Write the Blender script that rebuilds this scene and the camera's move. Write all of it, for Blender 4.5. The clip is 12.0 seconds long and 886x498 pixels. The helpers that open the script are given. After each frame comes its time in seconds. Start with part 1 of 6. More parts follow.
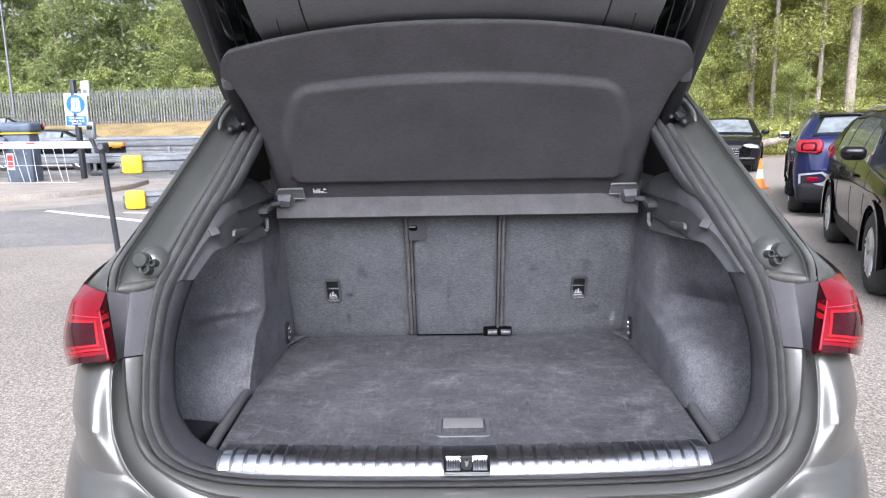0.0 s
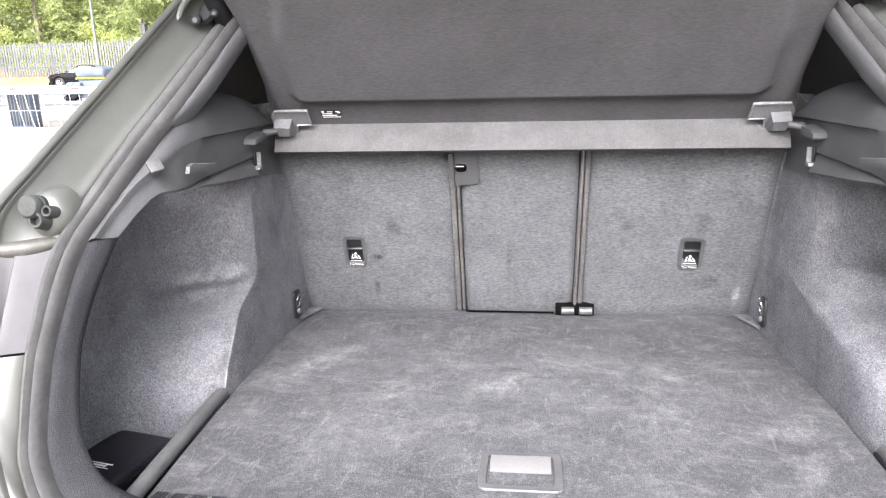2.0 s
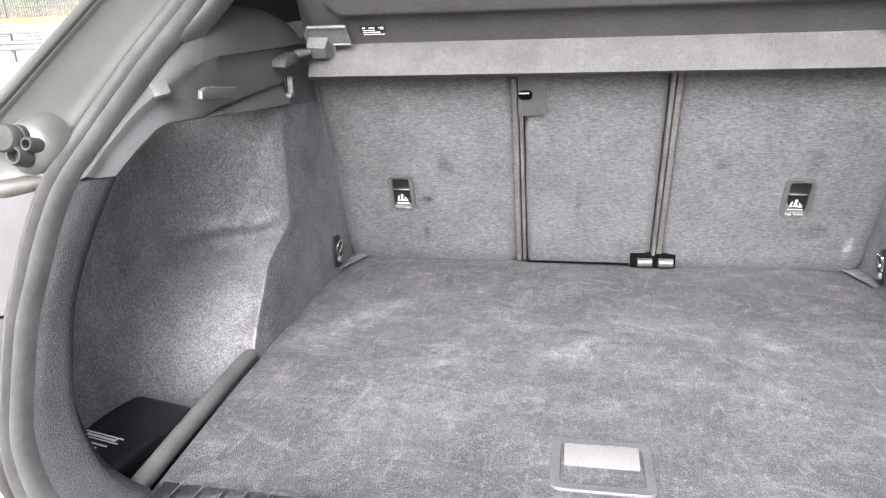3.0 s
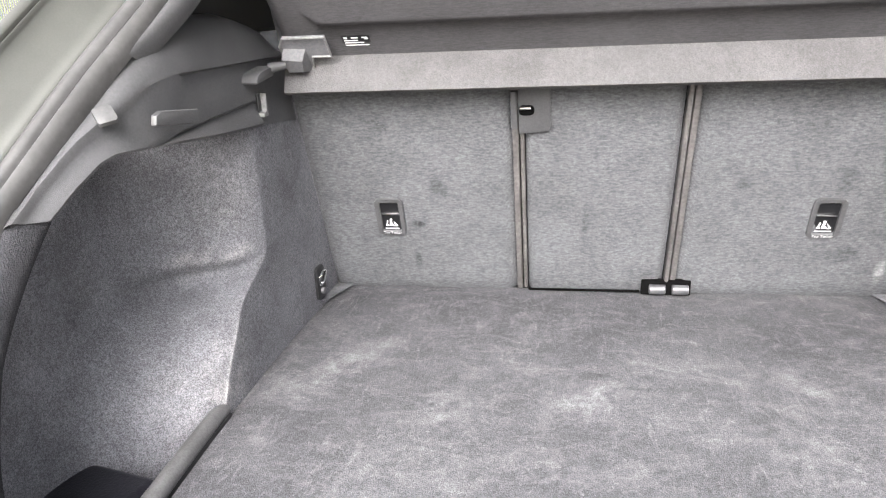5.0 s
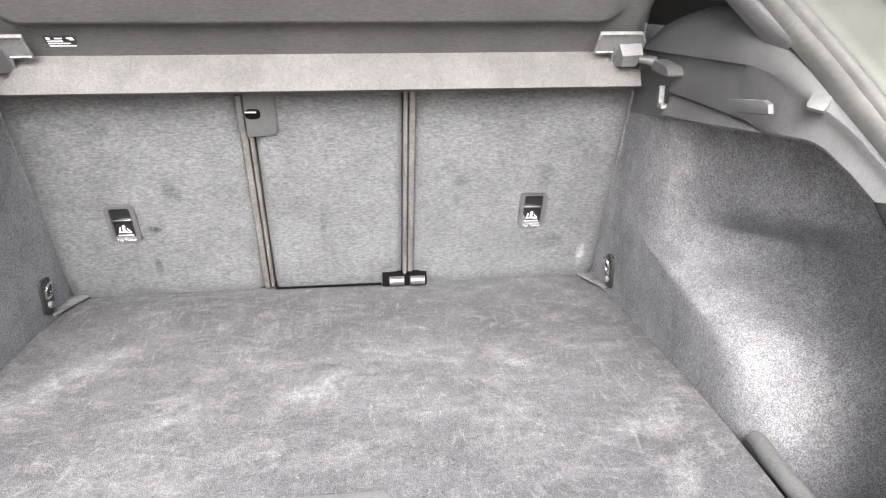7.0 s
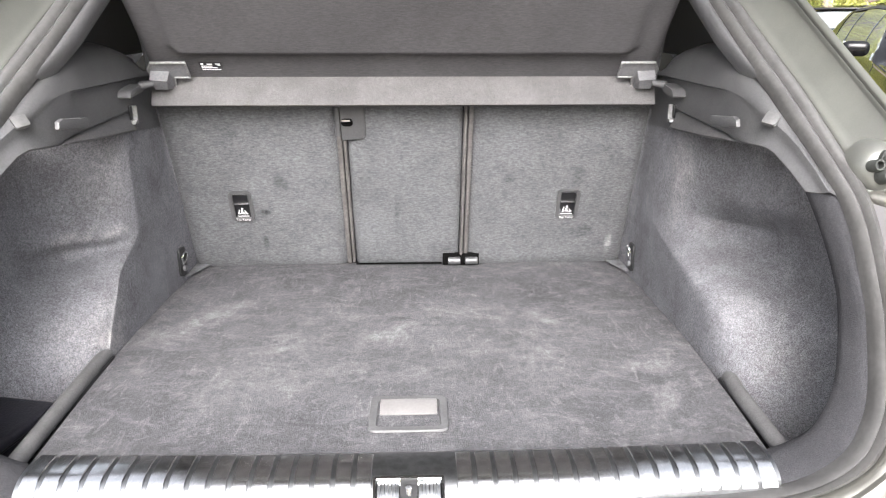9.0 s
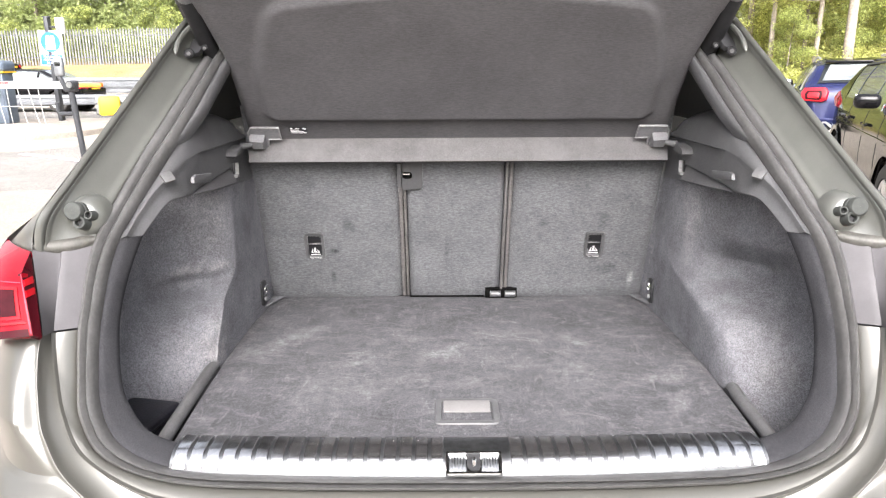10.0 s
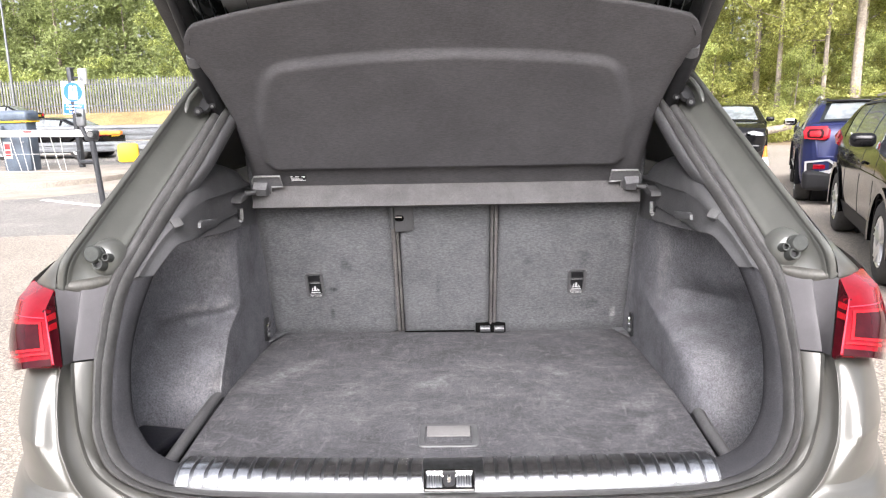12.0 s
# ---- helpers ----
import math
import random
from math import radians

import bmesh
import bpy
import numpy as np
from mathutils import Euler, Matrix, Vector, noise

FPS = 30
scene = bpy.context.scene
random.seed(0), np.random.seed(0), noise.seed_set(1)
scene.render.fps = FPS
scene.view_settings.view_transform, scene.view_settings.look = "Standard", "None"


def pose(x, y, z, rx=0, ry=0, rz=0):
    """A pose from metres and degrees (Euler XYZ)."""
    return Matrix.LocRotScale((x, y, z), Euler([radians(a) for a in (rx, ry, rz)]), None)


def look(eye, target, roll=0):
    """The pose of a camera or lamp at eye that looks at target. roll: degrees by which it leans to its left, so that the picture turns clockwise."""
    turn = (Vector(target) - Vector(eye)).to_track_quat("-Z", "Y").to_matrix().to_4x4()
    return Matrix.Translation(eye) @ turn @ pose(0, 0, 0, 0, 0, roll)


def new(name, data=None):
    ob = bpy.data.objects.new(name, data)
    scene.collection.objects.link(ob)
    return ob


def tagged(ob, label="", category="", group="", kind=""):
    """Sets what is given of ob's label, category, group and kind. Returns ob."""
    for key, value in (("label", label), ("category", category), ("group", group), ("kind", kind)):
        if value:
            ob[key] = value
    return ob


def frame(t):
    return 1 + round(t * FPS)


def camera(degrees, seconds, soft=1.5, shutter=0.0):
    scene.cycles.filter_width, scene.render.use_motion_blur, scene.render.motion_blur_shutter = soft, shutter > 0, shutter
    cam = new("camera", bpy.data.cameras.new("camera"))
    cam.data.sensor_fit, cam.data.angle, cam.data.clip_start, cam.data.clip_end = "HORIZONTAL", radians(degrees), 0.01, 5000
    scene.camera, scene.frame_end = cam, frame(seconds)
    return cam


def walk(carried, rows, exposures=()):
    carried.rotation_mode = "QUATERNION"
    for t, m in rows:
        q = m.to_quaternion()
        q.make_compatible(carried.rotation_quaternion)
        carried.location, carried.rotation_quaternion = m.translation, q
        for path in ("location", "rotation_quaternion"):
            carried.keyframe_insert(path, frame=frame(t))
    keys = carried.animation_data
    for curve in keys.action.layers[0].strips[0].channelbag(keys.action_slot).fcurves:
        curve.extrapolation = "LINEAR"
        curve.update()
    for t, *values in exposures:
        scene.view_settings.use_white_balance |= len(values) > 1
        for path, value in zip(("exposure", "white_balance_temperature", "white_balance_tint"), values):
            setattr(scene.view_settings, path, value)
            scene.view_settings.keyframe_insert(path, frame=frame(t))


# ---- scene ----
cam = camera(64.7, 12.0, 1.2)
PATH = [
    (0, (-0.017, -1.388, 1.489), (-0.043, 0.579, 1.129), -1.0),
    (0.5, (-0.059, -1.224, 1.484), (-0.099, 0.743, 1.125), -0.8),
    (1, (-0.073, -1.075, 1.464), (-0.136, 0.89, 1.093), -0.6),
    (1.5, (-0.013, -0.905, 1.428), (-0.154, 1.046, 1.01), -0.7),
    (2, (0.008, -0.773, 1.372), (-0.224, 1.151, 0.876), -1.3),
    (2.5, (-0.015, -0.655, 1.334), (-0.328, 1.227, 0.731), -1.5),
    (4.5, (-0.079, -0.427, 1.316), (-0.502, 1.399, 0.619), -3.2),
    (5, (-0.082, -0.413, 1.329), (-0.41, 1.449, 0.676), -2.6),
    (5.5, (-0.061, -0.402, 1.344), (-0.234, 1.489, 0.717), -1.6),
    (6, (-0.026, -0.405, 1.353), (-0.025, 1.494, 0.728), -0.8),
    (6.5, (0.019, -0.42, 1.347), (0.16, 1.471, 0.711), -0.3),
    (7, (0.05, -0.465, 1.342), (0.276, 1.408, 0.676), -0.0),
    (9, (0.023, -0.811, 1.388), (0.094, 1.085, 0.755), 0.1),
    (9.5, (-0.028, -0.951, 1.423), (0.003, 0.967, 0.856), 0.0),
    (10, (-0.048, -1.101, 1.445), (-0.043, 0.834, 0.94), -0.3),
    (10.5, (-0.014, -1.185, 1.461), (-0.023, 0.763, 1.006), -0.6),
    (11, (0.018, -1.224, 1.467), (-0.003, 0.731, 1.045), -0.9),
    (11.5, (0.023, -1.231, 1.471), (-0.005, 0.727, 1.066), -1.1),
    (12, (0.025, -1.241, 1.471), (-0.009, 0.72, 1.079), -1.1),
]
walk(cam, [(t, look(*row)) for t, *row in PATH],
     exposures=[(0.0, 1.50, 5700, 16), (0.7, 1.74, 5850, 16), (1.5, 2.38, 6100, 15), (2.0, 2.60, 6200, 14), (2.5, 2.60, 6250, 13), (4.5, 2.58, 6350, 12), (5.5, 2.80, 6400, 12), (6.5, 2.90, 6450, 12), (7.2, 2.90, 6500, 11),
                (9.0, 2.50, 6400, 12), (9.6, 2.42, 6400, 13), (10.5, 2.22, 6400, 14), (12.0, 1.98, 6300, 15)])

# ---------------------------------------------------------------- light
world = bpy.data.worlds.new("overcast")
scene.world = world
world.use_nodes = True
wn = world.node_tree
wn.nodes.clear()
sky = wn.nodes.new("ShaderNodeTexSky")
sky.sky_type = "NISHITA"
sky.sun_disc = False
sky.sun_elevation = radians(38)
sky.sun_rotation = radians(186)
sky.air_density, sky.dust_density, sky.ozone_density = 1.0, 6.0, 1.0
grey = wn.nodes.new("ShaderNodeHueSaturation")
grey.inputs["Saturation"].default_value = 0.25
bg = wn.nodes.new("ShaderNodeBackground")
bg.inputs["Strength"].default_value = 0.122
wout = wn.nodes.new("ShaderNodeOutputWorld")
wn.links.new(sky.outputs[0], grey.inputs["Color"])
wn.links.new(grey.outputs[0], bg.inputs["Color"])
wn.links.new(bg.outputs[0], wout.inputs["Surface"])
sun = new("sun", bpy.data.lights.new("sun", "SUN"))
sun.data.energy, sun.data.angle, sun.data.color = 1.25, radians(45), (1.0, 0.97, 0.93)
sun.matrix_world = look((0.0, -9.0, 8.0), (0.0, 0.0, 0.0))


# ---------------------------------------------------------------- materials
def material(name, base, rough=0.6, metal=0.0, grain=0.0, grain_size=200.0, stain=0.0, stain_size=6.0,
             bump=0.0, bump_size=None, coat=0.0, sheen=0.0, spec=0.5, per_object=0.0, per_island=0.0,
             trans=0.0, ior=1.45, alpha=1.0, light_stain=None, glow=0.0, fibre=None, leafy=0.0, rough_var=0.0, bump_dist=0.002, tinted_spots=None, lint=0.0, chips=None):
    m = bpy.data.materials.new(name)
    m.use_nodes = True
    nt = m.node_tree
    nt.nodes.clear()
    out = nt.nodes.new("ShaderNodeOutputMaterial")
    p = nt.nodes.new("ShaderNodeBsdfPrincipled")
    nt.links.new(p.outputs[0], out.inputs[0])
    p.inputs["Roughness"].default_value = rough
    p.inputs["Metallic"].default_value = metal
    p.inputs["Coat Weight"].default_value = coat
    p.inputs["Coat Roughness"].default_value = 0.04
    p.inputs["Sheen Weight"].default_value = sheen
    p.inputs["Sheen Roughness"].default_value = 0.6
    p.inputs["Specular IOR Level"].default_value = spec
    p.inputs["Transmission Weight"].default_value = trans
    p.inputs["IOR"].default_value = ior
    p.inputs["Alpha"].default_value = alpha
    if glow:
        p.inputs["Emission Color"].default_value = (*base, 1)
        p.inputs["Emission Strength"].default_value = glow
    geo = nt.nodes.new("ShaderNodeTexCoord")
    col = nt.nodes.new("ShaderNodeRGB")
    col.outputs[0].default_value = (*base, 1)
    last = col.outputs[0]

    def noise_node(size, detail=3.0, roughness=0.6):
        n = nt.nodes.new("ShaderNodeTexNoise")
        n.inputs["Scale"].default_value = size
        n.inputs["Detail"].default_value = detail
        n.inputs["Roughness"].default_value = roughness
        nt.links.new(geo.outputs["Object"], n.inputs["Vector"])
        return n

    def vary(value_socket, low, high, f0=0.35, f1=0.65):
        nonlocal last
        r = nt.nodes.new("ShaderNodeMapRange")
        r.inputs["From Min"].default_value, r.inputs["From Max"].default_value = f0, f1
        r.inputs["To Min"].default_value, r.inputs["To Max"].default_value = low, high
        nt.links.new(value_socket, r.inputs["Value"])
        mul = nt.nodes.new("ShaderNodeVectorMath")
        mul.operation = "SCALE"
        nt.links.new(last, mul.inputs[0])
        nt.links.new(r.outputs[0], mul.inputs["Scale"])
        last = mul.outputs[0]

    if stain:
        vary(noise_node(stain_size, 4.0, 0.65).outputs[0], 1 - stain, 1 + stain)
    if grain:
        vary(noise_node(grain_size, 2.0).outputs[0], 1 - grain, 1 + grain)
    if per_object:
        o = nt.nodes.new("ShaderNodeObjectInfo")
        vary(o.outputs["Random"], 1 - per_object, 1 + per_object, 0, 1)
    if per_island:
        g = nt.nodes.new("ShaderNodeNewGeometry")
        vary(g.outputs["Random Per Island"], 1 - per_island, 1 + per_island, 0, 1)
    for tint, size, cut, amount, stretch, *swirl in light_stain or ():
        # scuffed, dusty patches: (colour, size, threshold, strength, stretch)
        mp = nt.nodes.new("ShaderNodeMapping")
        mp.inputs["Scale"].default_value = stretch
        mp.inputs["Rotation"].default_value = (0.0, 0.0, 0.35 * size)
        nt.links.new(geo.outputs["Object"], mp.inputs["Vector"])
        big = nt.nodes.new("ShaderNodeTexNoise")
        big.inputs["Scale"].default_value, big.inputs["Detail"].default_value = size, 6.0
        big.inputs["Roughness"].default_value, big.inputs["Distortion"].default_value = 0.66, (swirl[0] if swirl else 0.9)
        nt.links.new(mp.outputs[0], big.inputs["Vector"])
        r = nt.nodes.new("ShaderNodeMapRange")
        r.inputs["From Min"].default_value, r.inputs["From Max"].default_value = cut, cut + 0.22
        r.inputs["To Max"].default_value = amount
        nt.links.new(big.outputs[0], r.inputs["Value"])
        mix = nt.nodes.new("ShaderNodeMix")
        mix.data_type = "RGBA"
        nt.links.new(r.outputs[0], mix.inputs["Factor"])
        nt.links.new(last, mix.inputs["A"])
        mix.inputs["B"].default_value = (*tint, 1)
        last = mix.outputs["Result"]
    for shade, spots in tinted_spots or ():
        # pile tinted in soft patches for wear, stains and painted light: spots of (centre, radii, turn in degrees,
        # strength)
        total = None
        for centre, radii, turn, strength in spots:
            mp = nt.nodes.new("ShaderNodeMapping")
            mp.vector_type = "TEXTURE"
            mp.inputs["Location"].default_value = centre
            mp.inputs["Rotation"].default_value = (0.0, 0.0, radians(turn))
            mp.inputs["Scale"].default_value = radii
            nt.links.new(geo.outputs["Object"], mp.inputs["Vector"])
            ln = nt.nodes.new("ShaderNodeVectorMath")
            ln.operation = "LENGTH"
            nt.links.new(mp.outputs[0], ln.inputs[0])
            fall = nt.nodes.new("ShaderNodeMapRange")
            fall.interpolation_type = "SMOOTHERSTEP"
            fall.inputs["From Min"].default_value, fall.inputs["From Max"].default_value = 0.1, 1.0
            fall.inputs["To Min"].default_value, fall.inputs["To Max"].default_value = strength, 0.0
            nt.links.new(ln.outputs["Value"], fall.inputs["Value"])
            if total is None:
                total = fall.outputs[0]
            else:
                add = nt.nodes.new("ShaderNodeMath")
                add.operation = "ADD"
                nt.links.new(total, add.inputs[0])
                nt.links.new(fall.outputs[0], add.inputs[1])
                total = add.outputs[0]
        for size, low, high in ((22.0, 0.20, 1.35), (70.0, 0.50, 1.3)):
            br = nt.nodes.new("ShaderNodeMapRange")
            br.inputs["From Min"].default_value, br.inputs["From Max"].default_value = 0.36, 0.64
            br.inputs["To Min"].default_value, br.inputs["To Max"].default_value = low, high
            nz = noise_node(size, 5.0, 0.65)
            nz.inputs["Distortion"].default_value = 0.8
            nt.links.new(nz.outputs[0], br.inputs["Value"])
            ml = nt.nodes.new("ShaderNodeMath")
            ml.operation = "MULTIPLY"
            nt.links.new(total, ml.inputs[0])
            nt.links.new(br.outputs[0], ml.inputs[1])
            total = ml.outputs[0]
        ml.use_clamp = True
        mix = nt.nodes.new("ShaderNodeMix")
        mix.data_type = "RGBA"
        nt.links.new(total, mix.inputs["Factor"])
        nt.links.new(last, mix.inputs["A"])
        mix.inputs["B"].default_value = (*shade, 1)
        last = mix.outputs["Result"]
    if chips:
        # stone chippings: (cells a metre, spread)
        vo = nt.nodes.new("ShaderNodeTexVoronoi")
        vo.inputs["Scale"].default_value = chips[0]
        nt.links.new(geo.outputs["Object"], vo.inputs["Vector"])
        sep = nt.nodes.new("ShaderNodeSeparateColor")
        nt.links.new(vo.outputs["Color"], sep.inputs[0])
        vary(sep.outputs[0], 1 - chips[1], 1 + chips[1], 0, 1)
        vary(vo.outputs["Distance"], 1.18, 0.62, 0.15, 0.75)
    if lint:
        # specks of fluff caught in the pile
        vo = nt.nodes.new("ShaderNodeTexVoronoi")
        vo.inputs["Scale"].default_value = 95.0
        nt.links.new(geo.outputs["Object"], vo.inputs["Vector"])
        sp = nt.nodes.new("ShaderNodeMapRange")
        sp.inputs["From Min"].default_value, sp.inputs["From Max"].default_value = 0.10, 0.05
        sp.inputs["To Max"].default_value = lint
        nt.links.new(vo.outputs["Distance"], sp.inputs["Value"])
        mix = nt.nodes.new("ShaderNodeMix")
        mix.data_type = "RGBA"
        nt.links.new(sp.outputs[0], mix.inputs["Factor"])
        nt.links.new(last, mix.inputs["A"])
        mix.inputs["B"].default_value = (0.34, 0.33, 0.33, 1)
        last = mix.outputs["Result"]
    if fibre:
        if len(fibre) > 2:
            # threads drawn out along one direction
            mp = nt.nodes.new("ShaderNodeMapping")
            mp.inputs["Scale"].default_value = fibre[2]
            nt.links.new(geo.outputs["Object"], mp.inputs["Vector"])
            th = noise_node(fibre[0] * 0.5, 2.0, 0.6)
            nt.links.new(mp.outputs[0], th.inputs["Vector"])
            vary(th.outputs[0], 1 - fibre[1] * .8, 1 + fibre[1] * .8, 0.36, 0.64)
        loose = fibre[1] * (.55 if len(fibre) > 2 else 1.0)
        vary(noise_node(fibre[0], 3.0, 0.7).outputs[0], 1 - loose, 1 + loose, 0.38, 0.62)
        vary(noise_node(fibre[0] * 0.37, 2.0, 0.6).outputs[0], 1 - fibre[1] * .35, 1 + fibre[1] * .35, 0.36, 0.64)
    nt.links.new(last, p.inputs["Base Color"])
    if rough_var:
        r = nt.nodes.new("ShaderNodeMapRange")
        r.inputs["To Min"].default_value, r.inputs["To Max"].default_value = rough - rough_var, rough + rough_var
        nt.links.new(noise_node(9.0, 4.0).outputs[0], r.inputs["Value"])
        nt.links.new(r.outputs[0], p.inputs["Roughness"])
    if bump:
        b = nt.nodes.new("ShaderNodeBump")
        b.inputs["Strength"].default_value = bump
        b.inputs["Distance"].default_value = bump_dist
        nt.links.new(noise_node(bump_size or grain_size, 2.0).outputs[0], b.inputs["Height"])
        nt.links.new(b.outputs[0], p.inputs["Normal"])
    if leafy:
        tr = nt.nodes.new("ShaderNodeBsdfTranslucent")
        nt.links.new(last, tr.inputs["Color"])
        mx = nt.nodes.new("ShaderNodeMixShader")
        mx.inputs[0].default_value = leafy
        nt.links.new(p.outputs[0], mx.inputs[1])
        nt.links.new(tr.outputs[0], mx.inputs[2])
        nt.links.new(mx.outputs[0], out.inputs[0])
    return m


DUST = (0.30, 0.295, 0.30)
# Broad first spot is dust plus painted light from the opening; others are rubs.
FLOOR_RUBS_LIGHT = [((0.0, .50, .74), (.70, .42, .5), 0, .09), ((-.43, .70, .74), (.15, .07, .2), 52, .20), ((-.49, .60, .74), (.17, .07, .2), 48, .20), ((-.25, .52, .74), (.09, .08, .2), 0, .16),
              ((-.03, .57, .74), (.13, .05, .2), 40, .26), ((.14, .67, .74), (.20, .05, .2), -5, .14), ((.305, .63, .74), (.08, .035, .2), -50, .24), ((.27, .42, .74), (.10, .13, .2), 20, .15),
              ((.45, .40, .74), (.12, .05, .2), 5, .24), ((.47, .28, .74), (.10, .035, .2), 65, .24), ((-.30, .33, .74), (.2, .16, .2), 0, .10)]
# Worn left corner first; the others paint light onto faces that catch it.
LINING_WEAR_LIGHT = [((-.598, .50, .800), (.04, .10, .14), -12, .20), ((-.640, .44, .780), (.10, .10, .11), 0, .12), ((-.66, .62, .95), (.14, .10, .022), 0, .22), ((-.63, .66, 1.06), (.08, .06, .13), 0, .12),
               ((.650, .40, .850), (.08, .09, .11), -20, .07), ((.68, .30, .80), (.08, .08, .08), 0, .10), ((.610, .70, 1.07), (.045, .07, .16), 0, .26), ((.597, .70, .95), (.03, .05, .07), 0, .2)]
SEAT_SMUDGES = [((-.325, .94, .985), (.030, .1, .035), 0, .55), ((-.375, .96, .903), (.030, .1, .014), 0, .8), ((-.385, .99, .815), (.016, .1, .045), 0, .6), ((.435, .93, 1.00), (.035, .1, .040), 0, .5),
                ((.465, .985, .835), (.05, .1, .035), 0, .6), ((.255, .94, .995), (.030, .1, .022), 0, .45), ((-.03, .96, .90), (.012, .1, .10), 0, .35), ((-.44, .90, 1.12), (.05, .1, .05), 0, .35), ((.09, .99, .79), (.06, .1, .03), 0, .4)]
